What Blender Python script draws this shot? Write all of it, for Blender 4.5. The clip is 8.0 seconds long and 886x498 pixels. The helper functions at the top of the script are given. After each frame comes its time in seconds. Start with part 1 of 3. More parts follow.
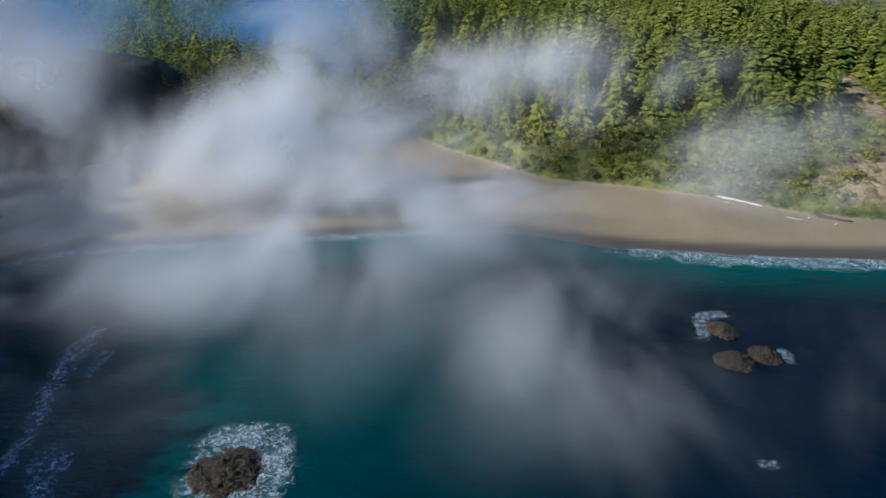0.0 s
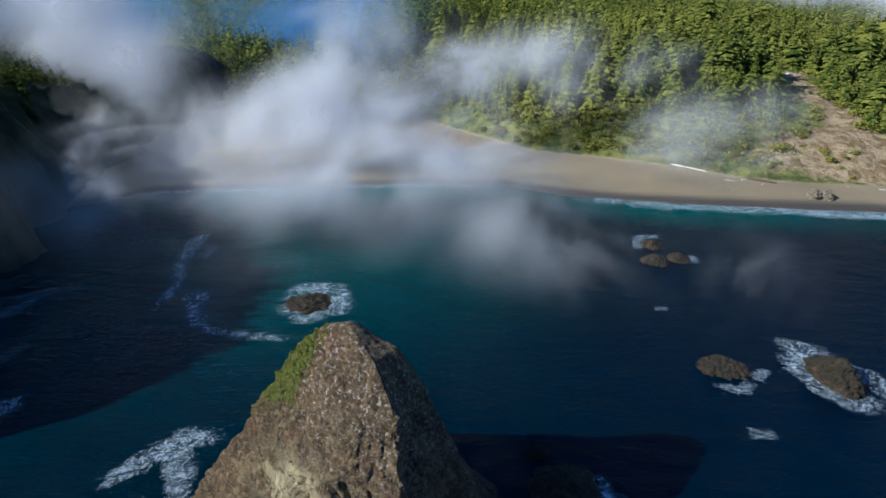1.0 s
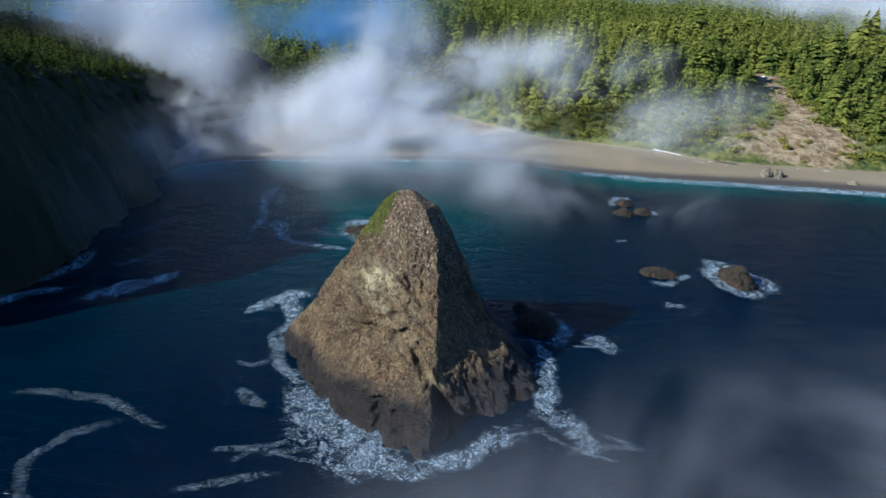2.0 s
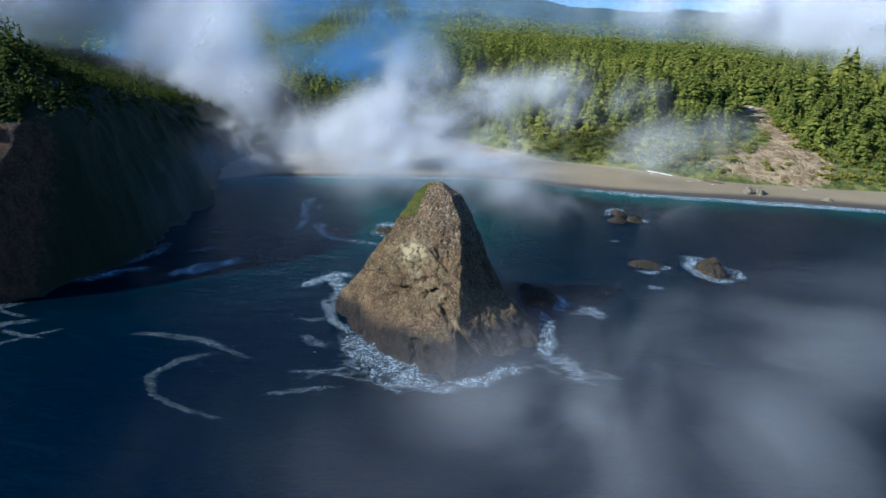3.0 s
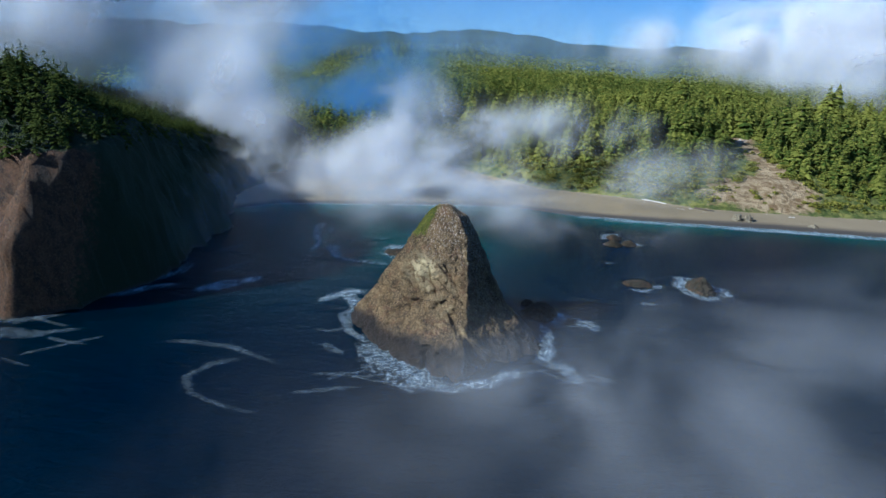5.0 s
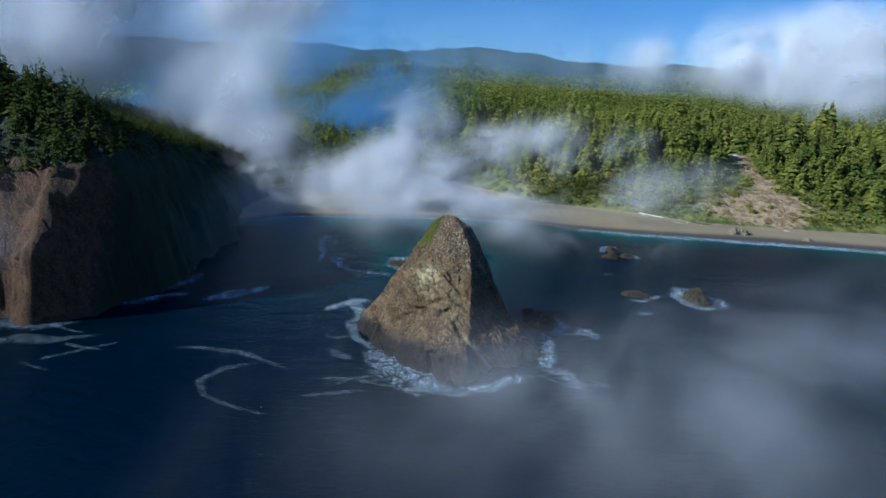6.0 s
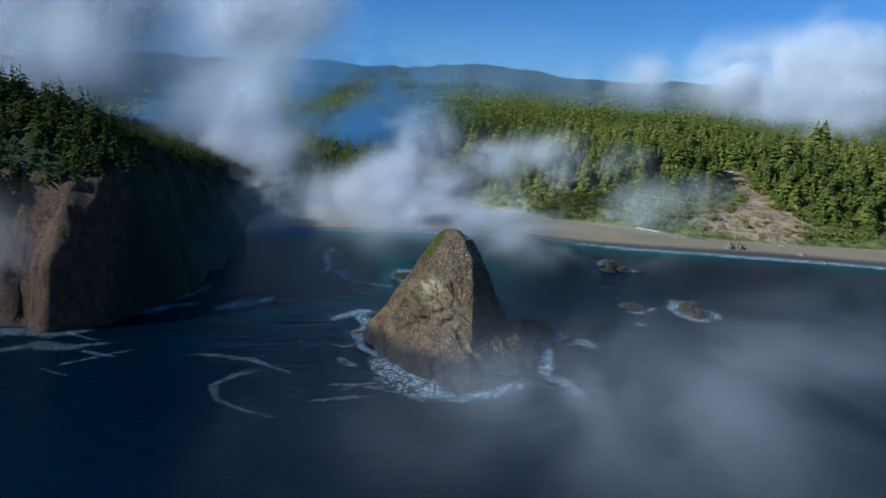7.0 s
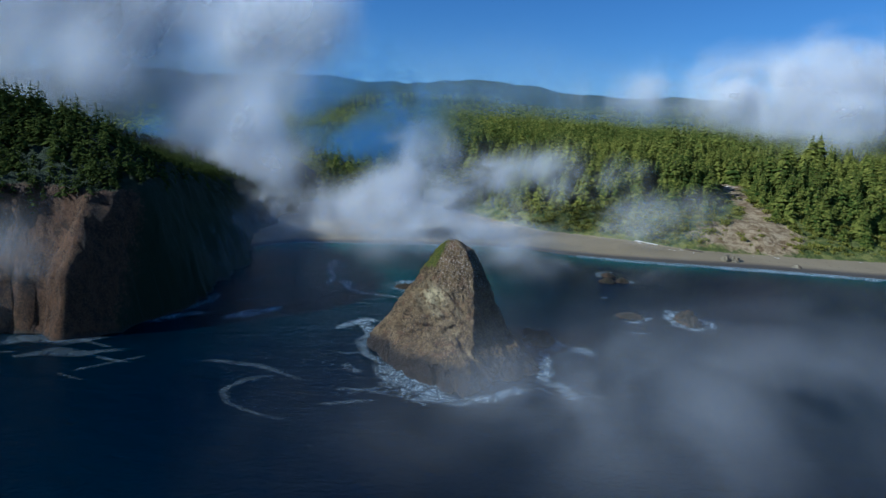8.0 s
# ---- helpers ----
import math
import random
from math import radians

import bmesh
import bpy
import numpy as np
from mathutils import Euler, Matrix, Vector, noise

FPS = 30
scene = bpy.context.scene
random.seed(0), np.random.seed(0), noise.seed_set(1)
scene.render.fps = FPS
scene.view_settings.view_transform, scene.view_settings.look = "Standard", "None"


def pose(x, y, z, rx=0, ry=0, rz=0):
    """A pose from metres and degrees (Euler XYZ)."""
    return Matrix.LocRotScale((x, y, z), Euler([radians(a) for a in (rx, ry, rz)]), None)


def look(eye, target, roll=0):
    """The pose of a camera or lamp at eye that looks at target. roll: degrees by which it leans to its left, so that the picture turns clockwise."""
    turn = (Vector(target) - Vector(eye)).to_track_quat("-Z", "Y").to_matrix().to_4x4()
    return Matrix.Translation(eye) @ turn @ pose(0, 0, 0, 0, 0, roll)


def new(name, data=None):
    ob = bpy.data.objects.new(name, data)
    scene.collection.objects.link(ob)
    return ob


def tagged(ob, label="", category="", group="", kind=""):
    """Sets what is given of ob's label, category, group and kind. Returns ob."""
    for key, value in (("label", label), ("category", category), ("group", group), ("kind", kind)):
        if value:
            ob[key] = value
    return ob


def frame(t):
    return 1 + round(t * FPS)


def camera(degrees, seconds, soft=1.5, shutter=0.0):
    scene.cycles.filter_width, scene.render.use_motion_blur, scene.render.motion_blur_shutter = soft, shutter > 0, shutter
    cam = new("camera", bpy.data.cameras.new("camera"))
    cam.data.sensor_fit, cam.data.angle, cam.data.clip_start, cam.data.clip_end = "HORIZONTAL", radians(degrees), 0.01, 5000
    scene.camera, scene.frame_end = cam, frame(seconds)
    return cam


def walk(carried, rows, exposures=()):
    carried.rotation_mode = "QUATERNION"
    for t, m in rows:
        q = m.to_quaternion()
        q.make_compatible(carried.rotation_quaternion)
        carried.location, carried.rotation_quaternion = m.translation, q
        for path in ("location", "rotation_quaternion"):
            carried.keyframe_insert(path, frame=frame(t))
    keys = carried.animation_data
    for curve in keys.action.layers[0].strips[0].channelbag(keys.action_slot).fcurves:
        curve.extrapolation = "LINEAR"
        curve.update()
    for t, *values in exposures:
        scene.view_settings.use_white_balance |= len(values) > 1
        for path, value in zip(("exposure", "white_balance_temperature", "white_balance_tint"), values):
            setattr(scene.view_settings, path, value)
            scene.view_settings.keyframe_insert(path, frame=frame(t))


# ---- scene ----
cam = camera(78.6, 8.0)
PATH = [
    (0, (7.611, 90.92, 46.416), (7.715, 92.732, 45.575), 1.5),
    (0.3, (7.874, 80.915, 46.696), (7.963, 82.73, 45.861), 1.0),
    (0.5, (7.127, 73.283, 46.62), (7.217, 75.096, 45.781), 1.7),
    (1, (5.83, 55.536, 46.422), (5.916, 57.353, 45.59), 2.1),
    (1.5, (4.907, 37.464, 47.228), (4.98, 39.28, 46.395), 2.5),
    (1.7, (4.511, 30.427, 47.261), (4.572, 32.245, 46.429), 2.6),
    (2.8, (1.61, -0.172, 46.367), (1.618, 1.694, 45.649), 2.8),
    (3, (1.323, -1.785, 46.345), (1.33, 0.089, 45.645), 2.7),
    (3.5, (0.741, -4.64, 46.593), (0.748, -2.756, 45.923), 2.7),
    (4, (0.292, -6.824, 46.741), (0.299, -4.932, 46.094), 2.8),
    (4.5, (0.093, -9.069, 46.734), (0.097, -7.168, 46.114), 2.8),
    (6, (-1.06, -15.024, 46.676), (-1.057, -13.097, 46.139), 2.9),
    (6.5, (-1.532, -17.094, 47.061), (-1.529, -15.16, 46.549), 3.0),
    (7, (-1.762, -19.295, 47.275), (-1.76, -17.354, 46.79), 3.1),
    (7.5, (-1.969, -21.304, 47.37), (-1.969, -19.357, 46.911), 3.1),
    (8, (-1.887, -23.466, 47.401), (-1.892, -21.513, 46.967), 3.1),
]
walk(cam, [(t, look(eye, target, roll)) for t, eye, target, roll in PATH], [(0, 0.5, 4450, 10), (1.7, 0.74, 4250, 9), (3.5, 0.82, 4200, 8), (8, 0.2, 4000, 6)])

scene.cycles.transparent_max_bounces = 128

# ---- daylight: low sun from behind and to one side, clear sky above the mist ----
SUN_TURN, SUN_HEIGHT = 251.0, 31.0      # compass bearing of the sun from +y clockwise, height in degrees
world = bpy.data.worlds.new("sky")
scene.world = world
world.use_nodes = True
wn = world.node_tree.nodes
wn.clear()
sky = wn.new("ShaderNodeTexSky")
sky.sky_type, sky.sun_disc = "NISHITA", False
sky.sun_elevation, sky.sun_rotation = radians(SUN_HEIGHT), radians(SUN_TURN)
sky.air_density, sky.dust_density, sky.ozone_density = 1.0, 0.1, 3.0
back = wn.new("ShaderNodeBackground")
back.inputs[1].default_value = 0.05
wout = wn.new("ShaderNodeOutputWorld")
world.node_tree.links.new(sky.outputs[0], back.inputs[0])
world.node_tree.links.new(back.outputs[0], wout.inputs[0])

sun = new("sun", bpy.data.lights.new("sun", "SUN"))
sun.data.energy, sun.data.angle, sun.data.color = 5.0, radians(0.6), (1.0, 0.79, 0.5)
sa, sh = radians(SUN_TURN), radians(SUN_HEIGHT)
sun_from = Vector((math.sin(sa) * math.cos(sh), math.cos(sa) * math.cos(sh), math.sin(sh)))
sun.matrix_world = look(sun_from * 100, (0, 0, 0))


# ---- materials ----
class Nodes:
    """A node material, built by short calls."""

    def __init__(self, name):
        self.mat = bpy.data.materials.new(name)
        self.mat.use_nodes = True
        self.tree = self.mat.node_tree
        self.tree.nodes.clear()
        self.out = self.add("OutputMaterial")
        self.where = self.add("TexCoord").outputs["Object"]

    def add(self, kind, **values):
        n = self.tree.nodes.new("ShaderNode" + kind)
        for k, v in values.items():
            setattr(n, k, v)
        return n

    def put(self, socket, value):
        if isinstance(value, bpy.types.NodeSocket):
            self.tree.links.new(value, socket)
        elif isinstance(value, (tuple, list)):
            socket.default_value = (*value, 1) if len(value) == 3 and len(socket.default_value) == 4 else value
        else:
            socket.default_value = value

    def noise(self, scale, detail=5, rough=0.55, warp=0.0, at=None, stretch=None):
        at = at or self.where
        if stretch:
            m = self.add("Mapping")
            self.put(m.inputs["Vector"], at)
            m.inputs["Scale"].default_value = stretch
            at = m.outputs[0]
        n = self.add("TexNoise")
        self.put(n.inputs["Vector"], at)
        self.put(n.inputs["Scale"], scale)
        self.put(n.inputs["Detail"], detail)
        self.put(n.inputs["Roughness"], rough)
        self.put(n.inputs["Distortion"], warp)
        return n.outputs["Fac"]

    def voronoi(self, scale, feature="F1", stretch=None):
        at = self.where
        if stretch:
            m = self.add("Mapping")
            self.put(m.inputs["Vector"], at)
            m.inputs["Scale"].default_value = stretch
            at = m.outputs[0]
        n = self.add("TexVoronoi", feature=feature)
        self.put(n.inputs["Vector"], at)
        self.put(n.inputs["Scale"], scale)
        return n.outputs["Distance"]

    def ramp(self, value, a, b, lo=0.0, hi=1.0):
        n = self.add("MapRange", interpolation_type="SMOOTHSTEP")
        for k, v in (("Value", value), ("From Min", a), ("From Max", b), ("To Min", lo), ("To Max", hi)):
            self.put(n.inputs[k], v)
        return n.outputs[0]

    def math(self, kind, a, b=0.0):
        n = self.add("Math", operation=kind)
        self.put(n.inputs[0], a)
        self.put(n.inputs[1], b)
        return n.outputs[0]

    def mix(self, f, a, b):
        n = self.add("Mix", data_type="RGBA")
        self.put(n.inputs["Factor"], f)
        self.put(n.inputs[6], a)
        self.put(n.inputs[7], b)
        return n.outputs[2]

    def split(self):
        n = self.add("SeparateXYZ")
        self.put(n.inputs[0], self.where)
        return n.outputs

    def attr(self, name):
        return self.add("Attribute", attribute_name=name).outputs["Fac"]

    def bump(self, height, strength, distance):
        n = self.add("Bump")
        self.put(n.inputs["Height"], height)
        self.put(n.inputs["Strength"], strength)
        self.put(n.inputs["Distance"], distance)
        return n.outputs[0]

    def surface(self, colour, rough=0.9, normal=None, ior=1.45, specular=0.5):
        p = self.add("BsdfPrincipled")
        self.put(p.inputs["Base Color"], colour)
        self.put(p.inputs["Roughness"], rough)
        self.put(p.inputs["IOR"], ior)
        self.put(p.inputs["Specular IOR Level"], specular)
        if normal:
            self.put(p.inputs["Normal"], normal)
        self.put(self.out.inputs[0], p.outputs[0])
        return self.mat


def sea_material():
    n = Nodes("sea_water")
    x, y, z = n.split()
    shallow = n.attr("shallow")
    cloudy = n.noise(0.02, 4, 0.6)
    s = n.math("MULTIPLY", shallow, n.ramp(cloudy, 0.25, 0.7, 0.45, 1.0))
    deep = n.mix(n.ramp(n.noise(0.012, 3), 0.35, 0.65), (0.0003, 0.0044, 0.0130), (0.0004, 0.0066, 0.0155))
    col = n.mix(s, deep, (0.0015, 0.075, 0.07))
    waves = n.noise(0.16, 6, 0.62, 0.4, stretch=(1.0, 2.2, 1.0))
    small = n.noise(1.1, 4, 0.6, 0.3, stretch=(1.0, 1.8, 1.0))
    h = n.math("ADD", n.math("MULTIPLY", waves, 1.0), n.math("MULTIPLY", small, 0.22))
    return n.surface(col, 0.2, n.bump(h, 0.6, 1.2), 1.333, 0.18)


def foam_material():
    n = Nodes("sea_foam")
    edge, power = n.attr("edge"), n.attr("power")
    fine = n.noise(2.4, 7, 0.75, 0.9)
    broad = n.noise(0.4, 6, 0.7, 1.6)
    rag = n.math("ADD", n.ramp(broad, 0.28, 0.72, -0.75, 0.65), n.ramp(fine, 0.3, 0.7, -0.5, 0.5))
    cover = n.math("ADD", edge, rag)
    lines = n.math("ABSOLUTE", n.math("SUBTRACT", n.noise(0.6, 6, 0.62, 2.0), 0.5))
    threads = n.math("ABSOLUTE", n.math("SUBTRACT", n.noise(1.5, 5, 0.6, 1.6), 0.5))
    lace = n.math("MAXIMUM", n.ramp(lines, 0.0, 0.045, 1.0, 0.0), n.ramp(threads, 0.0, 0.05, 0.7, 0.0))
    core = n.ramp(cover, 1.0, 2.0, 0.0, 0.75)
    milk = n.ramp(cover, 0.2, 1.4, 0.0, 0.13)
    net = n.math("MULTIPLY", n.ramp(cover, 0.1, 0.8), n.math("MULTIPLY", lace, 0.5))
    alpha = n.math("MULTIPLY", n.math("MAXIMUM", n.math("MAXIMUM", core, milk), net), n.math("MULTIPLY", power, n.ramp(edge, 0.0, 0.6)))
    p = n.add("BsdfPrincipled")
    n.put(p.inputs["Base Color"], n.mix(fine, (0.5, 0.64, 0.74), (0.8, 0.87, 0.91)))
    n.put(p.inputs["Roughness"], 0.8)
    n.put(p.inputs["Alpha"], alpha)
    n.put(p.inputs["Normal"], n.bump(fine, 0.6, 0.3))
    n.put(n.out.inputs[0], p.outputs[0])
    return n.mat


def rock_material(name, a, b, pale, wet_to, grass=False, greens=((0.06, 0.08, 0.008), (0.2, 0.21, 0.02))):
    n = Nodes(name)
    x, y, z = n.split()
    strata = n.noise(0.5, 7, 0.65, 0.8, stretch=(1.0, 1.0, 0.45))
    grain = n.noise(4.2, 8, 0.78)
    blotch = n.noise(0.16, 4, 0.55, 0.5)
    col = n.mix(n.ramp(strata, 0.3, 0.7), a, b)
    col = n.mix(n.ramp(grain, 0.5, 0.68, 0.0, 0.8), col, pale)
    col = n.mix(n.ramp(grain, 0.46, 0.3, 0.0, 0.75), col, (0.02, 0.014, 0.009))
    rust = n.ramp(n.noise(0.45, 5, 0.6, 0.8), 0.5, 0.68, 0.0, 0.55)
    col = n.mix(rust, col, (0.17, 0.085, 0.04))
    col = n.mix(n.ramp(n.voronoi(1.6), 0.0, 0.35, 0.55, 0.0), col, (0.03, 0.024, 0.018))
    cell = n.add("TexVoronoi")
    n.put(cell.inputs["Vector"], n.where)
    n.put(cell.inputs["Scale"], 3.2)
    tone = n.add("SeparateColor")
    n.put(tone.inputs[0], cell.outputs["Color"])
    col = n.mix(n.ramp(tone.outputs[0], 0.62, 0.95, 0.0, 0.32), col, pale)
    col = n.mix(n.ramp(tone.outputs[1], 0.7, 1.0, 0.0, 0.4), col, (0.03, 0.02, 0.013))
    ochre = n.math("MULTIPLY", n.attr("lichen"), n.ramp(n.noise(0.6, 6, 0.65, 1.0), 0.38, 0.56))
    col = n.mix(ochre, col, (0.58, 0.47, 0.25))
    guano = n.math("MULTIPLY", n.attr("guano"), n.ramp(n.noise(3.0, 6, 0.75), 0.52, 0.66))
    col = n.mix(guano, col, (0.62, 0.52, 0.42))
    if grass:
        g = n.ramp(n.math("ADD", n.attr("grass"), n.math("MULTIPLY", n.noise(1.1, 5, 0.7), 0.7)), 0.75, 1.0)
        col = n.mix(g, col, n.mix(n.noise(2.2, 4), *greens))
    wet = n.ramp(n.math("ADD", z, n.math("MULTIPLY", blotch, 3.0)), wet_to, wet_to + 2.2, 1.0, 0.0)
    col = n.mix(wet, col, n.mix(n.ramp(strata, 0.3, 0.7), (0.014, 0.01, 0.007), (0.034, 0.023, 0.015)))
    rough = n.ramp(wet, 0.0, 1.0, 0.92, 0.5)
    h = n.math("ADD", n.math("MULTIPLY", strata, 1.0), n.math("SUBTRACT", n.math("MULTIPLY", grain, 0.5), n.math("MULTIPLY", cell.outputs["Distance"], 0.22)))
    return n.surface(col, rough, n.bump(h, 1.0, 1.0))


def land_material():
    n = Nodes("sand_soil_and_scrub")
    sand_f, bare_f = n.attr("sand"), n.attr("bare")
    grain = n.noise(0.7, 6, 0.65)
    broad = n.noise(0.06, 5, 0.6, 0.6)
    sand = n.mix(broad, (0.2, 0.155, 0.09), (0.3, 0.24, 0.145))
    sand = n.mix(n.attr("wet_sand"), sand, (0.07, 0.06, 0.05))
    sand = n.mix(n.ramp(grain, 0.6, 0.75, 0, 0.5), sand, (0.1, 0.075, 0.05))
    scrub = n.mix(n.ramp(n.noise(0.22, 6, 0.7), 0.35, 0.68), (0.05, 0.07, 0.014), (0.22, 0.21, 0.05))
    soil = n.mix(n.ramp(n.noise(0.3, 6, 0.65, 0.6), 0.35, 0.66), (0.17, 0.11, 0.05), (0.42, 0.32, 0.18))
    f = n.ramp(n.math("ADD", bare_f, n.math("MULTIPLY", n.math("SUBTRACT", n.noise(0.18, 6, 0.7), 0.5), 1.1)), 0.4, 0.62)
    col = n.mix(f, scrub, soil)
    # painted treetops: near-black cell edges put the shade between crowns into the colour
    crown_gap = n.voronoi(0.11)
    woods = n.mix(n.ramp(crown_gap, 0.1, 0.75), (0.05, 0.07, 0.02), (0.008, 0.014, 0.006))
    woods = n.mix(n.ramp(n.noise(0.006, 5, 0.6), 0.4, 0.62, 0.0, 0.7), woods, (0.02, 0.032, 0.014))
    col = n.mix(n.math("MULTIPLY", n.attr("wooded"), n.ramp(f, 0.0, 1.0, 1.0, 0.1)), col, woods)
    edge = n.ramp(n.math("ADD", sand_f, n.math("MULTIPLY", n.math("SUBTRACT", grain, 0.5), 0.5)), 0.4, 0.6)
    col = n.mix(edge, col, sand)
    h = n.math("MULTIPLY", n.noise(0.5, 6, 0.7), n.ramp(sand_f, 0.3, 0.7, 1.0, 0.1))
    return n.surface(col, 0.95, n.bump(h, 0.9, 1.2), specular=0.2)


def leaf_material(name, a, b):
    n = Nodes(name)
    rnd = n.add("NewGeometry").outputs["Random Per Island"]
    each = n.add("ObjectInfo").outputs["Random"]
    f = n.math("ADD", n.math("MULTIPLY", rnd, 0.6), n.math("MULTIPLY", each, 0.3))
    f = n.math("ADD", f, n.math("MULTIPLY", n.math("SUBTRACT", n.noise(0.05, 3), 0.5), 0.9))
    col = n.mix(n.ramp(f, 0.0, 0.9), a, b)
    d = n.add("BsdfDiffuse")
    t = n.add("BsdfTranslucent")
    n.put(d.inputs[0], col)
    n.put(t.inputs[0], col)
    m = n.add("MixShader")
    n.put(m.inputs[0], 0.4)
    n.put(m.inputs[1], d.outputs[0])
    n.put(m.inputs[2], t.outputs[0])
    n.put(n.out.inputs[0], m.outputs[0])
    return n.mat


def plain(name, a, b, scale=3.0, rough=0.8):
    n = Nodes(name)
    f = n.noise(scale, 5, 0.65)
    return n.surface(n.mix(f, a, b), rough, n.bump(f, 0.4, 0.1))


def mist_material(name, colour, scale, thin=0.4, thick=0.78):
    n = Nodes(name)
    body_f, power = n.attr("body"), n.attr("power")
    wisps = n.noise(scale, 5, 0.58, 0.9)
    f = n.ramp(n.math("ADD", body_f, wisps), thin, thick)
    alpha = n.math("MULTIPLY", f, power)
    d = n.add("BsdfDiffuse")
    t = n.add("BsdfTranslucent")
    for s in (d, t):
        n.put(s.inputs[0], colour)
    body = n.add("MixShader")
    n.put(body.inputs[0], 0.45)
    n.put(body.inputs[1], d.outputs[0])
    n.put(body.inputs[2], t.outputs[0])
    clear = n.add("BsdfTransparent")
    m = n.add("MixShader")
    n.put(m.inputs[0], alpha)
    n.put(m.inputs[1], clear.outputs[0])
    n.put(m.inputs[2], body.outputs[0])
    n.put(n.out.inputs[0], m.outputs[0])
    return n.mat


SEA, FOAM = sea_material(), foam_material()
MIST = mist_material("mist_droplets", (0.88, 0.87, 0.875), 0.032)
NEAR_MIST = mist_material("near_mist", (0.88, 0.87, 0.875), 0.085)
CLOUD = mist_material("cloud_droplets", (0.88, 0.87, 0.88), 0.011, 0.3, 0.66)
PLUME = mist_material("plume_droplets", (0.87, 0.865, 0.875), 0.024, 0.3, 0.7)
# the next two carry the blue of scattered light in their own colour
FAR_HAZE = mist_material("painted_far_haze", (0.45, 0.6, 0.8), 0.004)
HAZE = mist_material("painted_blue_haze", (0.2, 0.4, 0.74), 0.012)
STACK = rock_material("sea_stack_rock", (0.055, 0.035, 0.014), (0.205, 0.135, 0.055), (0.44, 0.31, 0.15), 3.6, True)
# headland greens are near black: plant cover with the bank's shade painted in
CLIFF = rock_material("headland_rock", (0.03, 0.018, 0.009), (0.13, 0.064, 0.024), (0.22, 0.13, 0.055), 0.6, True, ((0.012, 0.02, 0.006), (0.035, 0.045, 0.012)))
ROCK = rock_material("skerry_rock", (0.02, 0.017, 0.009), (0.046, 0.036, 0.017), (0.08, 0.064, 0.032), -0.6, True)
PALE_ROCK = rock_material("beach_rock", (0.16, 0.13, 0.08), (0.33, 0.28, 0.18), (0.4, 0.35, 0.25), -1.5)
LAND = land_material()
SPRUCE = leaf_material("spruce_needles", (0.06, 0.09, 0.016), (0.28, 0.28, 0.045))
# darker copy of the spruce needles, with the headland's shade in the colour
SHADED_SPRUCE = leaf_material("shaded_spruce_needles", (0.018, 0.034, 0.01), (0.085, 0.1, 0.02))
SCRUB = leaf_material("scrub_leaves", (0.1, 0.12, 0.018), (0.33, 0.3, 0.05))
PALE_DIRT = plain("pale_dirt", (0.3, 0.22, 0.15), (0.48, 0.38, 0.28), 0.8)
BARK = plain("bark", (0.06, 0.045, 0.03), (0.14, 0.11, 0.08))
DRIFTWOOD = plain("bleached_driftwood", (0.5, 0.45, 0.38), (0.8, 0.76, 0.7))
HOUSE_WALL = plain("white_boards", (0.7, 0.7, 0.68), (0.82, 0.82, 0.8))
HOUSE_ROOF = plain("grey_shingles", (0.12, 0.12, 0.13), (0.22, 0.21, 0.21))
GLASS = plain("dark_pane", (0.02, 0.025, 0.03), (0.03, 0.035, 0.04), rough=0.1)


# ---- small builders ----
def part(name, bm, material, parent=None, label=""):
    me = bpy.data.meshes.new(name)
    bm.to_mesh(me)
    bm.free()
    me.materials.append(material)
    ob = new(name, me)
    if parent:
        ob.parent = parent
    if label:
        ob["label"] = label
    return ob


def sheet(name, verts, faces, material, smooth=True, **attributes):
    """A mesh object from arrays, with float attributes on its points."""
    me = bpy.data.meshes.new(name)
    verts = np.asarray(verts, np.float32)
    faces = np.asarray(faces, np.int32)
    k = faces.shape[1]
    me.vertices.add(len(verts))
    me.vertices.foreach_set("co", verts.ravel())
    me.loops.add(faces.size)
    me.loops.foreach_set("vertex_index", faces.ravel())
    me.polygons.add(len(faces))
    me.polygons.foreach_set("loop_start", np.arange(0, faces.size, k, dtype=np.int32))
    me.polygons.foreach_set("loop_total", np.full(len(faces), k, np.int32))
    me.polygons.foreach_set("use_smooth", np.full(len(faces), smooth, bool))
    for key, values in attributes.items():
        me.attributes.new(key, "FLOAT", "POINT").data.foreach_set("value", np.asarray(values, np.float32).ravel())
    me.update(calc_edges=True)
    me.validate()
    me.materials.append(material)
    return new(name, me)


def grid_faces(nu, nv, wrap=False):
    i, j = np.meshgrid(np.arange(nu - 1), np.arange(nv if wrap else nv - 1), indexing="ij")
    j2 = (j + 1) % nv
    return np.stack((i * nv + j, (i + 1) * nv + j, (i + 1) * nv + j2, i * nv + j2), -1).reshape(-1, 4)


def hashed(ix, iy, iz, seed):
    n = (ix * 374761393 + iy * 668265263 + iz * 2147483647 + seed * 1274126177) & 0xFFFFFFFF
    n = ((n ^ (n >> 13)) * 1274126177) & 0xFFFFFFFF
    return ((n ^ (n >> 16)) & 0xFFFF) / 65535.0


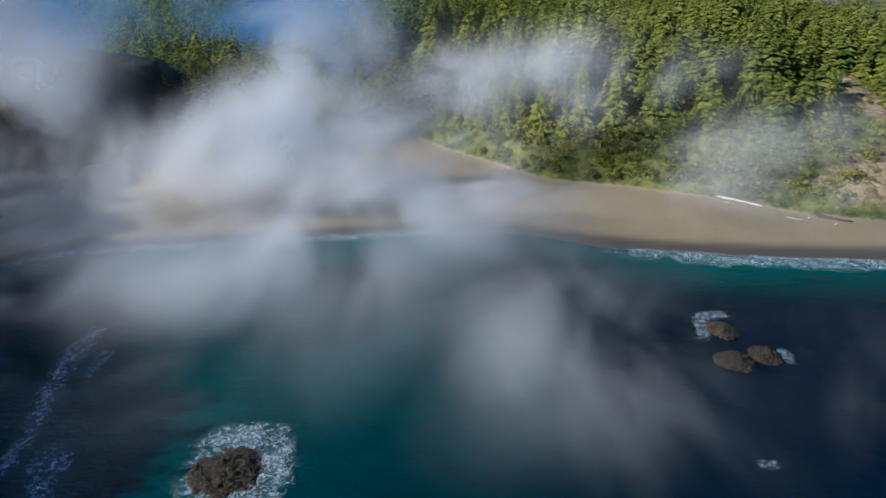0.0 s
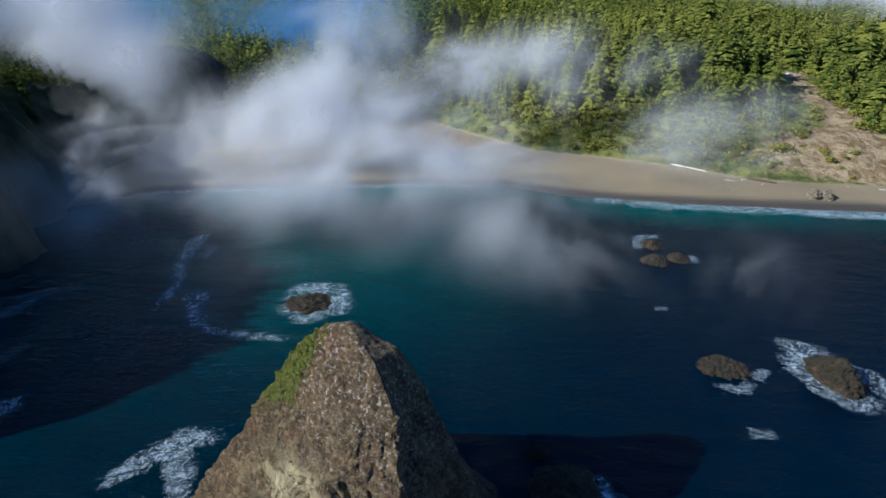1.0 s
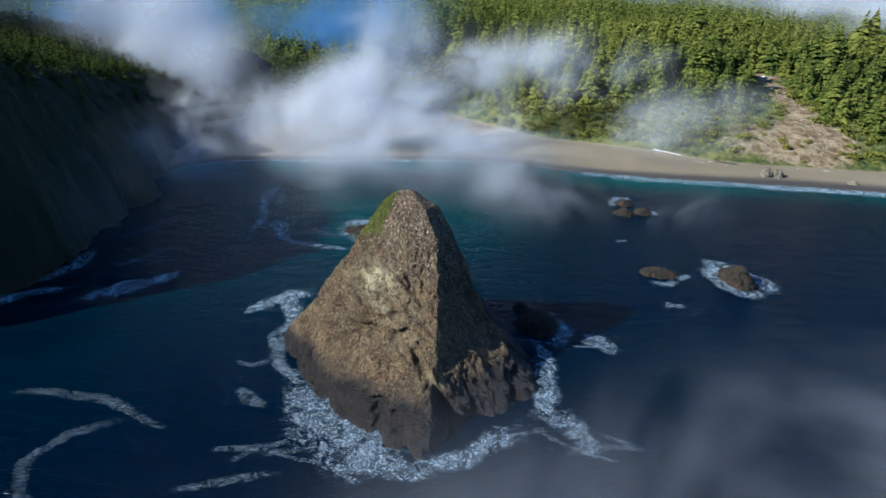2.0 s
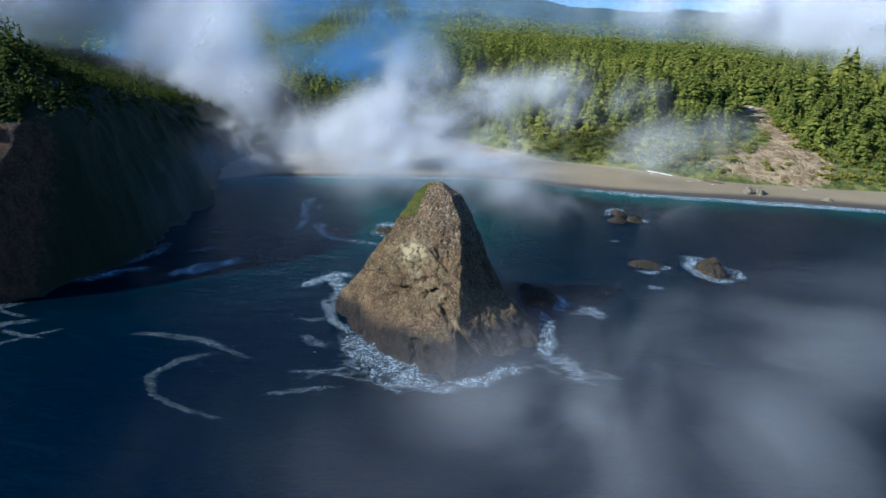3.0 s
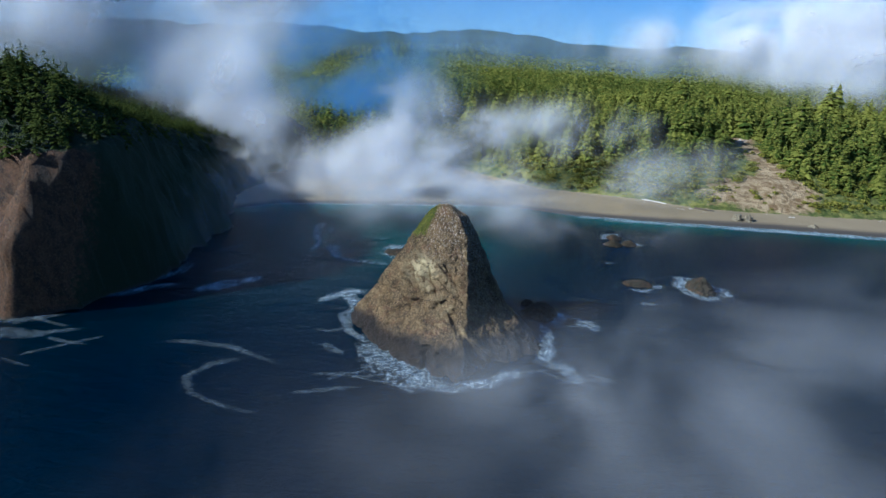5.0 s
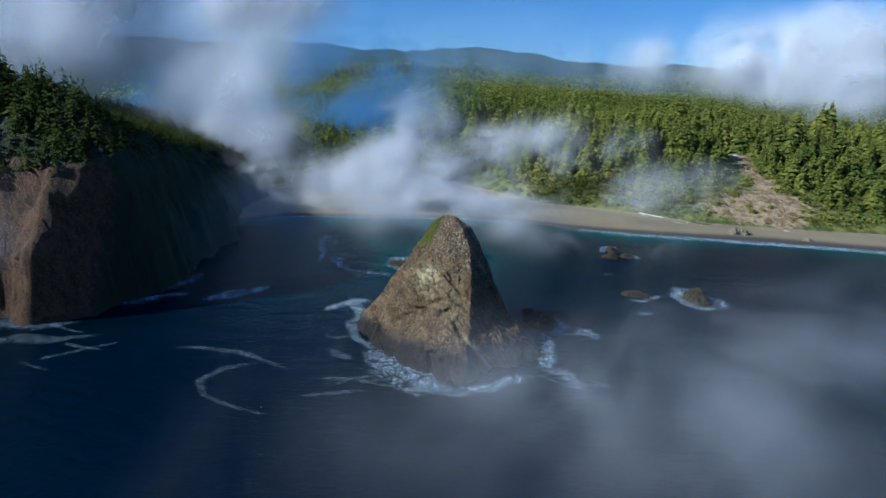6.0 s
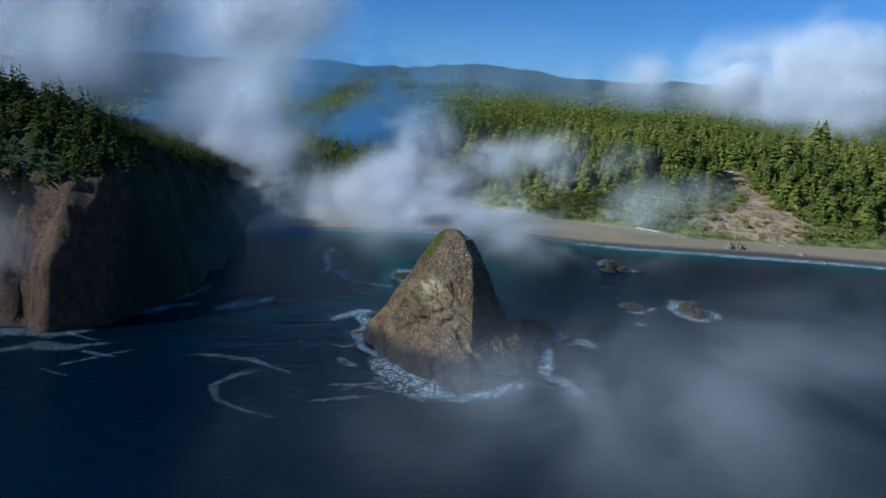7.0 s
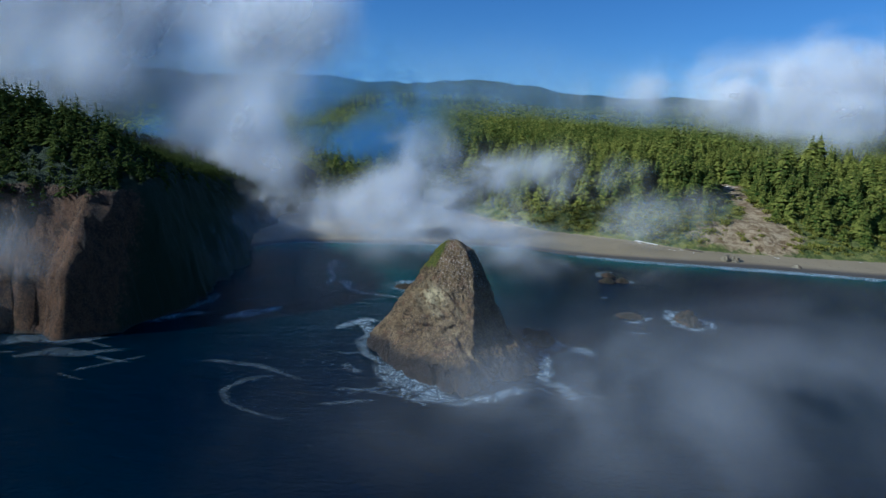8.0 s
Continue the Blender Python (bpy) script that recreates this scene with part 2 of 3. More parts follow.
def value_noise(p, seed=0):
    """Smooth noise in 0..1 at an array of points."""
    i = np.floor(p).astype(np.int64)
    f = p - i
    f = f * f * (3 - 2 * f)
    total = 0
    for a in (0, 1):
        for b in (0, 1):
            for c in (0, 1):
                w = (f[..., 0] if a else 1 - f[..., 0]) * (f[..., 1] if b else 1 - f[..., 1]) * (f[..., 2] if c else 1 - f[..., 2])
                total = total + w * hashed(i[..., 0] + a, i[..., 1] + b, i[..., 2] + c, seed)
    return total


def fbm(x, y, z=0.0, scale=1.0, octaves=4, seed=0, ridged=False):
    p = np.stack(np.broadcast_arrays(np.asarray(x, float), np.asarray(y, float), np.asarray(z, float)), -1) * scale
    total, amp, norm = 0, 1.0, 0.0
    for k in range(octaves):
        v = value_noise(p + 17.3 * k, seed + k)
        total = total + amp * ((1 - abs(2 * v - 1)) if ridged else v)
        norm += amp
        amp *= 0.5
        p = p * 2.03
    return total / norm


def smooth(a, b, v):
    t = np.clip((np.asarray(v, float) - a) / (b - a), 0, 1)
    return t * t * (3 - 2 * t)


# ---- the lie of the land ----
SHORE_X = (-2500, -300, -120, -79, -63, 10, 30, 46, 62, 85, 124, 154, 300, 700, 2500)
SHORE_Y = (150, 150, 168, 172, 188, 200, 199.5, 192.5, 189, 186.6, 184.5, 180, 168, 120, -100)
BACK_X = (-2500, -120, -60, -20, 0, 18, 30, 43, 64, 85, 100, 115, 150, 200, 300, 700, 2500)
BACK_Y = (250, 260, 300, 320, 292, 263, 248, 232, 226, 217, 206, 202.5, 200, 200, 192, 140, -70)
CAPE_X = (-400, -200, -120, -92, -80, -74, -69, -65, -67, -72, -79, -84)
CAPE_Y = (60, 74, 81, 84, 86, 91, 100, 114, 130, 150, 170, 200)


def land_height(x, y):
    x, y = np.broadcast_arrays(np.asarray(x, float), np.asarray(y, float))
    ys, yb = np.interp(x, SHORE_X, SHORE_Y), np.interp(x, BACK_X, BACK_Y)
    ys = ys + 1.6 * (fbm(x, 0, 0, 0.06, 3, 4) - 0.5)
    beach = np.where(y < ys, np.maximum(-3, (y - ys) * 0.08), 2.2 * np.clip((y - ys) / np.maximum(yb - ys, 1), 0, 1) ** 0.8)
    d = np.maximum(y - yb, 0)
    rough = fbm(x, y, 0, 0.012, 4, 9)
    hill = 30 * (1 - np.exp(-d / 58)) * (0.75 + 0.5 * rough) * smooth(-60, 45, x + 0.12 * d) + 12 * (1 - np.exp(-d / 90)) * (1 - smooth(-60, 45, x + 0.12 * d))
    inland = np.maximum(y - 340, 0)
    far = 0.045 * inland * (0.55 + 0.9 * fbm(x, y, 0, 0.0022, 4, 21)) + 150 * smooth(1300, 4300, y) * (0.45 + 1.1 * fbm(x, y, 0, 0.0009, 5, 33))
    return beach + hill + far * smooth(0, 120, d)


def spaced(lo, hi, step, out_lo, out_hi, grow=1.12):
    mid = list(np.arange(lo, hi + step, step))
    a, s = [], step
    v = lo
    while v > out_lo:
        s *= grow
        v -= s
        a.append(v)
    b, s = [], step
    v = mid[-1]
    while v < out_hi:
        s *= grow
        v += s
        b.append(v)
    return np.array(a[::-1] + mid + b)


def build_land():
    xs, ys = spaced(-130, 320, 2.2, -2600, 2600), spaced(150, 330, 2.0, 100, 4700, 1.07)
    ys = ys[ys <= 4850]
    x, y = np.meshgrid(xs, ys, indexing="ij")
    z = land_height(x, y)
    near = np.clip(1 - (y - 330) / 200, 0, 1)
    yb, ysh = np.interp(x, BACK_X, BACK_Y), np.interp(x, SHORE_X, SHORE_Y)
    z = z + np.where(y > yb, (fbm(x, y, 0, 0.11, 4, 5) - 0.5) * 3.0 * smooth(0, 15, y - yb), (fbm(x, y, 0, 0.3, 3, 6) - 0.5) * 0.25 * smooth(ysh, ysh + 4, y))
    sand = smooth(3, -3, y - yb)
    wet = smooth(7.5, 3.0, y - ysh)
    bare = 0.9 * np.exp(-(((x - 132) / 25) ** 2 + ((y - 214) / 12) ** 2)) + 0.95 * np.exp(-(((x - 148 - 0.15 * (y - 243)) / 7) ** 2 + ((y - 245) / 32) ** 2))
    bare = bare + 0.9 * np.exp(-(((x - 151) / 9) ** 2 + ((y - 281) / 5) ** 2)) + 0.8 * np.exp(-(((x - 196) / 9) ** 2 + ((y - 232) / 6) ** 2))
    bare = bare + 0.9 * np.exp(-(((x - 155) / 50) ** 2 + ((y - 1800) / 110) ** 2)) + 0.12 * near * (x > 60)
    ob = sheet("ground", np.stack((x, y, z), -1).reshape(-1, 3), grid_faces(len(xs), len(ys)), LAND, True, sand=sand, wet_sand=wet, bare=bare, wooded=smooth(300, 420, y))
    return tagged(ob, "sandy beach rising to a scrub-covered coastal hillside", "ground", kind="structure")


def build_sea():
    xs, ys = spaced(-120, 200, 4, -4800, 4800, 1.25), spaced(-60, 230, 4, -4800, 700, 1.25)
    x, y = np.meshgrid(xs, ys, indexing="ij")
    shore = np.interp(x, SHORE_X, SHORE_Y)
    shallow = 0.9 * smooth(22, 2, shore - y) + 0.75 * np.exp(-(((x + 17) / 36) ** 2 + ((y - 156) / 34) ** 2)) + 0.08 * smooth(15, -40, x) * smooth(60, 110, y)
    z = -0.0 * x
    ob = sheet("sea", np.stack((x, y, z), -1).reshape(-1, 3), grid_faces(len(xs), len(ys)), SEA, True, shallow=np.clip(shallow, 0, 1))
    return tagged(ob, "dark blue ocean with teal shallows", "sea", kind="structure")


build_land()
build_sea()


def cape_height(x, y):
    """Height of the cape, and how far inside its edge a spot lies: sheer towards the open sea, a steep bank towards the bay."""
    front = np.interp(x, CAPE_X[:6], CAPE_Y[:6])
    side = np.interp(y, CAPE_Y[5:], CAPE_X[5:])
    d = np.minimum(y - front, (side - x) * (1.35 - 0.7 * smooth(108, 140, y)))
    d = d + 9 * (fbm(x, y, 0, 0.042, 3, 50, True) - 0.55) + 5 * (fbm(x, y, 0, 0.1, 3, 58) - 0.5) + 2.6 * (fbm(x, y, 0, 0.24, 3, 51, True) - 0.5)
    top = 30 + 18 * smooth(4, 66, d) + 9 * (fbm(x, y, 0, 0.03, 3, 52) - 0.5)
    top = top * (1 - 0.35 * smooth(120, 230, y))
    run = 7 + 8 * fbm(x, y, 0, 0.035, 3, 59)
    rise = 0.36 * smooth(-0.5, 3, d) + 0.64 * smooth(0, 1, (d - 0.5) / run)
    z = np.where(d < -0.5, -2.0, -2 + (top + 2) * rise)
    return z + (3.6 * (fbm(x, y, z * 0.5, 0.13, 4, 53, True) - 0.5) + 1.8 * (fbm(x, y, z * 0.4, 0.4, 3, 60, True) - 0.5)) * smooth(0, 4, d), d


def build_headland():
    xs, ys = np.arange(-330, -54, 1.1), np.arange(50, 330, 1.1)
    x, y = np.meshgrid(xs, ys, indexing="ij")
    z, d = cape_height(x, y)
    x2 = x + 2.8 * (fbm(x, y, z, 0.16, 3, 54) - 0.5) + 1.6 * (fbm(x, y, z, 0.5, 3, 56) - 0.5)
    y2 = y + 2.8 * (fbm(x, y, z, 0.16, 3, 55) - 0.5) + 1.6 * (fbm(x, y, z, 0.5, 3, 57) - 0.5)
    # plants on top; the bay-side terms also paint that side's shade
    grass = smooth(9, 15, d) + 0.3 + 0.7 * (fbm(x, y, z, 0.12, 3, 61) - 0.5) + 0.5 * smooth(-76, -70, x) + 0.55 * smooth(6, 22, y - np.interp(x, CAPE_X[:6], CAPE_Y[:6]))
    zero = 0 * x
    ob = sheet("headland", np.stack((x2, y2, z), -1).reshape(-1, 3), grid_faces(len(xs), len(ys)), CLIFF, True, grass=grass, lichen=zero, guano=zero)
    return tagged(ob, "steep brown headland cliff with a wooded top", "cliff", kind="structure")


build_headland()


def ring_rock(name, base, apex, levels, seed, material, rough=1.0, profile=None, **masks):
    """A rock that rises from a base outline to a peak, with a rugged skin."""
    base = np.asarray(base, float)
    n = 96
    # resample the outline evenly
    loop = np.vstack((base, base[:1]))
    seg = np.hypot(*(loop[1:] - loop[:-1]).T)
    s = np.concatenate(([0], np.cumsum(seg)))
    q = np.linspace(0, s[-1], n, endpoint=False)
    bx, by = np.interp(q, s, loop[:, 0]), np.interp(q, s, loop[:, 1])
    t = np.linspace(-0.12, 1, levels)[:, None]
    f = profile(np.clip(t, 0, 1), bx, by)
    f = np.where(t < 0, 1 - t * 0.8, f)
    x, y = apex[0] + (bx - apex[0]) * f, apex[1] + (by - apex[1]) * f
    z = apex[2] * t + 0 * x
    cx, cy = x - apex[0], y - apex[1]
    r = np.maximum(np.hypot(cx, cy), 1e-3)
    size = max(apex[2], 0.45 * float(np.ptp(base[:, 0])), 0.45 * float(np.ptp(base[:, 1])))
    k = 1.0 / size
    fade = smooth(0.0, 0.25, f) * 0.85 + 0.15
    push = size * 0.19 * rough * (fbm(x, y, z, 3.2 * k, 4, seed, True) - 0.6) * fade
    push = push + size * 0.07 * rough * (fbm(x, y, z * 0.6, 9 * k, 4, seed + 7, True) - 0.6) * fade
    x, y = x + cx / r * push, y + cy / r * push
    z = z + size * 0.1 * rough * (fbm(x, y, z, 6 * k, 4, seed + 3) - 0.5) * smooth(0.0, 0.1, t)
    pts = np.stack((x, y, z), -1).reshape(-1, 3)
    px, py, pz = pts.T
    at = {key: fn(px, py, pz) for key, fn in masks.items()}
    for key in ("grass", "lichen", "guano"):
        at.setdefault(key, 0 * px)
    return sheet(name, pts, grid_faces(levels, n, True), material, True, **at)


# the four arrises of the pinnacle, by height: towards the headland, the open sea, the bay and the beach
RISE = (0, 3, 5.5, 9, 13.5, 18.7, 22.5, 24.2)
ARRIS = (
    ((-17.6, -16.4, -14.2, -11.6, -8.9, -5.8, -3.3, -1.2), (89, 89, 88.7, 88.6, 88.6, 88.8, 89.3, 89.8)),
    ((3.0, 4.4, 4.8, 4.6, 4.4, 4.2, 2.6, 1.1), (66.6, 72.0, 76.6, 80.3, 83.3, 86, 88, 89.3)),
    ((18.8, 15.2, 12.8, 10.8, 8.4, 6.2, 4.0, 1.7), (79, 82.6, 85, 87, 88.2, 89.3, 89.8, 90)),
    ((1, 1, 1, 1, 1, 1, 1, 0.6), (106, 103, 101, 99, 96.5, 94, 92.5, 90.8)),
)
BULGE = (0.09, -0.03, 0.18, 0.18)


def build_pinnacle(levels=230, around=92):
    """A four-sided rock tower: sharp arrises, nearly plane faces, tilted beds, gullies and ledges."""
    z = np.concatenate((np.linspace(-3, 0, 12, endpoint=False), np.linspace(0, 24.2, levels)))[:, None]
    u = np.linspace(0, 1, around, endpoint=False)[None, :]
    xs, ys = [], []
    for k in range(4):
        (ax, ay), (bx, by) = ARRIS[k], ARRIS[(k + 1) % 4]
        low = 1 - 0.06 * np.minimum(z, 0)
        p0, p1 = np.interp(z, RISE, ax), np.interp(z, RISE, ay)
        q0, q1 = np.interp(z, RISE, bx), np.interp(z, RISE, by)
        swell = BULGE[k] * np.sin(math.pi * u) ** 0.8 * (1 - 0.6 * smooth(0, 14, z))
        xs.append(((p0 + (q0 - p0) * u + (q1 - p1) * swell) - 1) * low + 1)
        ys.append(((p1 + (q1 - p1) * u - (q0 - p0) * swell) - 88) * low + 88)
    x, y = np.hstack(xs), np.hstack(ys)
    z = z + 0 * x
    cx, cy = x - 0.8, y - 89.5
    r = np.maximum(np.hypot(cx, cy), 1e-3)
    fade = 0.12 + 0.88 * smooth(0.8, 6, r)
    # broad buttresses, gullies that run down the faces, tilted beds, upright cracks and rubble
    push = 1.5 * (fbm(x, y, z, 0.12, 4, 3, True) - 0.6) + 0.8 * (fbm(x, y, z * 0.5, 0.33, 4, 10, True) - 0.6)
    slant = 0.75 * x + 0.55 * z
    gully = fbm(slant, y * 0.6, z * 0.12, 0.3, 3, 44, True)
    push = push - 1.6 * smooth(0.72, 0.95, gully) * smooth(20, 8, z)
    bed = (0.45 * x - 0.25 * y + 0.85 * z) / 1.7 + 1.6 * fbm(x, y, z, 0.16, 3, 23)
    saw = bed - np.floor(bed)
    crack = fbm(x, y, z * 0.22, 0.6, 3, 33, True)
    push = push + 0.5 * (saw - 0.5) * fbm(x, y, z, 0.2, 2, 28) - 0.3 * smooth(0.78, 0.95, crack) + 0.4 * (fbm(x, y, z, 1.1, 4, 43, True) - 0.5)
    x, y = x + cx / r * push * fade, y + cy / r * push * fade
    z = z + 0.9 * (fbm(x, y, z, 0.3, 4, 6) - 0.5) * smooth(0, 3, z)
    n = x.shape[1]
    x[-1], y[-1], z[-1] = 0.5, 90.0, 24.5      # the last ring closes the summit
    pts = np.stack((x, y, z), -1).reshape(-1, 3)
    faces = grid_faces(len(z), n, True)
    px, py, pz = pts.T
    grass = 0.62 * smooth(16, 19.5, pz) * smooth(-0.5, -1.7, px + 0.42 * (24 - pz)) + 0.3 * smooth(6, 3, pz) * smooth(-8, -14, px)
    lichen = 1.1 * np.exp(-(((px + 3.8) / 2.6) ** 2 + ((pz - 12.6) / 2.2) ** 2)) * (py < 89) + 0.7 * smooth(0.4, 0.62, fbm(px, py, pz, 0.35, 3, 92)) * np.exp(-(((px - 1 + 0.9 * (pz - 8.5)) / 2.6) ** 2 + ((pz - 9) / 4.5) ** 2)) * (py < 88)
    guano = smooth(11, 19, pz) * (py < 92) * smooth(-5.5, -1, px)
    ob = sheet("rock_pinnacle", pts, faces, STACK, True, grass=grass, lichen=lichen, guano=guano)
    return tagged(ob, "tall pyramid-shaped brown sea stack with a grassy shoulder", "sea stack")


stack = build_pinnacle()


def mesh_points(ob):
    me = ob.data
    co, no = np.empty(len(me.vertices) * 3, np.float32), np.empty(len(me.vertices) * 3, np.float32)
    me.vertices.foreach_get("co", co)
    me.vertices.foreach_get("normal", no)
    return co.reshape(-1, 3), no.reshape(-1, 3)


def stack_cover():
    """Tufts of grass on the shoulder and loose stones on the upper faces."""
    pick = np.random.RandomState(8)
    co, no = mesh_points(stack)
    x, y, z = co.T
    green = smooth(16, 19.5, z) * smooth(-0.5, -1.7, x + 0.42 * (24 - z)) * (fbm(x, y, z, 0.5, 3, 90) > 0.4)
    where = np.flatnonzero(pick.rand(len(x)) < green * 0.28)
    vs, fs = [], []
    for i in where:
        p, n = co[i], no[i]
        up = n * 0.5 + np.array((0, 0, 0.8))
        for _ in range(3):
            a = pick.uniform(0, 6.28)
            side = np.array((math.cos(a), math.sin(a), 0)) * pick.uniform(0.06, 0.14)
            tip = p + up * pick.uniform(0.15, 0.4) + pick.uniform(-0.12, 0.12, 3)
            b = len(vs)
            vs += [p - side, p + side, tip]
            fs.append((b, b + 1, b + 2))
    turf = tagged(sheet("grass", vs, fs, SCRUB, False), kind="stuff")
    turf.parent = stack
    stone = np.array([(1, 0, 0), (-1, 0.2, 0), (0, 1, 0.1), (0, -1, 0), (0.1, 0, 0.8), (0, 0, -0.7)])
    tri = np.array([(0, 2, 4), (2, 1, 4), (1, 3, 4), (3, 0, 4), (2, 0, 5), (1, 2, 5), (3, 1, 5), (0, 3, 5)])
    chance = smooth(8, 20, z) * (y < 93) * smooth(-0.1, 0.5, no[:, 2]) * 0.2
    vs, fs = [], []
    for k, i in enumerate(np.flatnonzero(pick.rand(len(x)) < chance)):
        vs.append(co[i] + stone * pick.uniform(0.07, 0.24) * pick.uniform(0.6, 1.3, 3))
        fs.append(tri + k * 6)
    stones = sheet("loose_stones", np.vstack(vs), np.vstack(fs), PALE_ROCK, False)
    tagged(stones, kind="stuff").parent = stack


stack_cover()


def skerry(cx, cy, rx, ry, h, seed, label, material=ROCK, turn=0.0, name="sea_rock", category="rock"):
    a = np.linspace(0, 2 * math.pi, 14, endpoint=False)
    rr = 0.8 + 0.4 * fbm(np.cos(a) * 1.3, np.sin(a) * 1.3, seed, 1.0, 2, seed)
    c, s = math.cos(turn), math.sin(turn)
    base = [(cx + (c * rx * math.cos(v) - s * ry * math.sin(v)) * k, cy + (s * rx * math.cos(v) + c * ry * math.sin(v)) * k) for v, k in zip(a, rr)]
    ob = ring_rock(name, base, (cx, cy, h), 40, seed, material, 2.6, profile=lambda t, bx, by: np.clip(1 - t ** 1.15, 0, 1) ** 0.9,
                   grass=lambda x, y, z: 0.35 * smooth(0.3, 1, z / h))
    return tagged(ob, label, category, group="rocks in the bay")


skerry(21.4, 96.2, 3.6, 3.4, 2.6, 11, "low rounded brown rock awash beside the stack")
skerry(19.6, 101.5, 1.4, 1.2, 1.0, 12, "small dark rock just above the water")
skerry(49.6, 117.6, 3.3, 2.6, 1.0, 13, "flat brown rock barely above the sea")
skerry(64.3, 115.2, 2.6, 4.6, 3.6, 14, "dark wedge-shaped rock ringed by foam", turn=0.2)
skerry(53.5, 152.5, 2.6, 2.2, 1.7, 15, "low mossy rock in a cluster near shore")
skerry(58.6, 153.8, 2.4, 2.2, 1.5, 16, "low mossy rock in a cluster near shore")
skerry(55.8, 160.5, 2.4, 2.2, 1.4, 17, "low mossy rock in a cluster near shore")
skerry(-12.4, 134.2, 4.0, 3.4, 0.8, 18, "flat brown reef awash in white surf")
skerry(112.8, 192.6, 2.1, 1.9, 4.0, 19, "pale rounded boulder on the wet sand", PALE_ROCK, name="boulder", category="boulder")
skerry(116.6, 192.2, 2.3, 1.9, 3.6, 20, "pale rounded boulder on the wet sand", PALE_ROCK, name="boulder", category="boulder")
skerry(139.0, 187.6, 2.6, 1.8, 1.9, 21, "pale rounded boulder at the water's edge", PALE_ROCK, name="boulder", category="boulder")


def foam(points, widths, power=1.0, label="white streak of sea foam drifting on the water", seed=0):
    """A strip of foam that follows a line over the water."""
    p = np.asarray(points, float)
    n = max(30, int(len(p) * 16))
    u = np.linspace(0, len(p) - 1, n)
    # smooth line
    x, y, w = (np.interp(u, np.arange(len(p)), v) for v in (p[:, 0], p[:, 1], 1.5 * np.broadcast_to(widths, len(p))))
    for _ in range(6):
        x[1:-1], y[1:-1], w[1:-1] = [(v[:-2] + 2 * v[1:-1] + v[2:]) / 4 for v in (x, y, w)]
    x = x + 2.2 * (fbm(x, y, seed, 0.11, 3, 80) - 0.5) * np.minimum(1, w)
    y = y + 2.2 * (fbm(x, y, seed, 0.11, 3, 81) - 0.5) * np.minimum(1, w)
    w = w * (0.45 + 1.2 * fbm(x, y, seed, 0.22, 3, 82))
    tx, ty = np.gradient(x), np.gradient(y)
    l = np.hypot(tx, ty) + 1e-6
    v = np.linspace(-1, 1, 9)
    gx, gy = x[:, None] - (ty / l * w)[:, None] * v, y[:, None] + (tx / l * w)[:, None] * v
    ends = np.minimum(1, np.minimum(np.arange(n), np.arange(n)[::-1]) / (n * 0.18))
    edge = (1 - v[None, :] ** 2) * ends[:, None]
    z = 0.05 + 0.12 * edge * fbm(gx, gy, 0, 0.8, 3, seed)
    ob = sheet("sea_foam", np.stack((gx, gy, z), -1).reshape(-1, 3), grid_faces(n, 9), FOAM, True, edge=edge, power=edge * 0 + power)
    return tagged(ob, label, "sea foam", kind="stuff")


SURF = "white surf breaking round wet rock"
foam([(-16.5, 85), (-12.5, 77), (-7, 71.5), (-2.5, 66.5), (2, 64.6), (8, 66), (12.5, 70), (18, 73)], [0.5, 2.0, 3.6, 2.9, 0.9, 1.2, 1.6, 0.8], 0.85, SURF)
foam([(17, 73), (20.5, 79), (21.5, 86), (20, 92)], [0.9, 1.5, 1.5, 0.9], 0.9, SURF)
foam([(-18, 96), (-19.5, 90), (-18, 83), (-13, 78)], [0.9, 1.1, 0.8, 0.6], 0.7, SURF)
foam([(-27, 96.5), (-23.5, 100), (-20.5, 103), (-15, 103.5)], [0.8, 1.3, 1.5, 1.4], 1.0)
foam([(-21, 103), (-19, 98), (-17.5, 92)], [1.5, 2.2, 1.5], 0.8)
foam([(-56, 100), (-51, 102.5), (-46, 107), (-42.5, 111.5)], [1.2, 2.0, 1.8, 1.2], 1.0)
foam([(-39.5, 168), (-39.8, 155), (-37, 140), (-36, 128)], [1.2, 1.6, 1.0, 0.6], 0.8)
foam([(-35.5, 158), (-35, 150)], [1.0, 0.8], 0.7)
foam([(-33, 142), (-31, 134), (-27, 126), (-20, 124), (-12, 123.5)], [1.6, 1.6, 1.4, 1.2, 0.8], 0.8)
foam([(-17.5, 137), (-12.5, 129.5), (-7, 133), (-9, 139), (-14, 139.5), (-18, 135)], [2.0, 2.6, 2.2, 2.0, 1.6, 1.2], 1.0, SURF)
foam([(59, 121), (62, 119), (60.5, 113), (64, 109.5), (69, 110)], [1.8, 2.2, 1.6, 2.0, 1.2], 1.0, SURF)
foam([(60, 122.5), (66, 121.5), (69.5, 115), (70, 109)], [1.8, 1.8, 1.6, 1.0], 1.0, SURF)
foam([(24.5, 99), (26, 94), (23, 91)], [1.2, 1.5, 1.0], 0.9, SURF)
foam([(28, 93.5), (31, 92), (33, 88)], [1.4, 1.6, 1.0], 0.7)
foam([(46, 114.5), (50, 113), (53, 115.5)], [0.8, 0.8, 0.7], 0.7, SURF)
foam([(53, 115.5), (56, 118)], [0.9, 0.7], 0.7)
foam([(51, 157), (55, 164.5), (60, 165.5)], [0.9, 1.2, 0.8], 0.9, SURF)
foam([(60.5, 152), (62, 156)], [1.0, 0.8], 0.8, SURF)
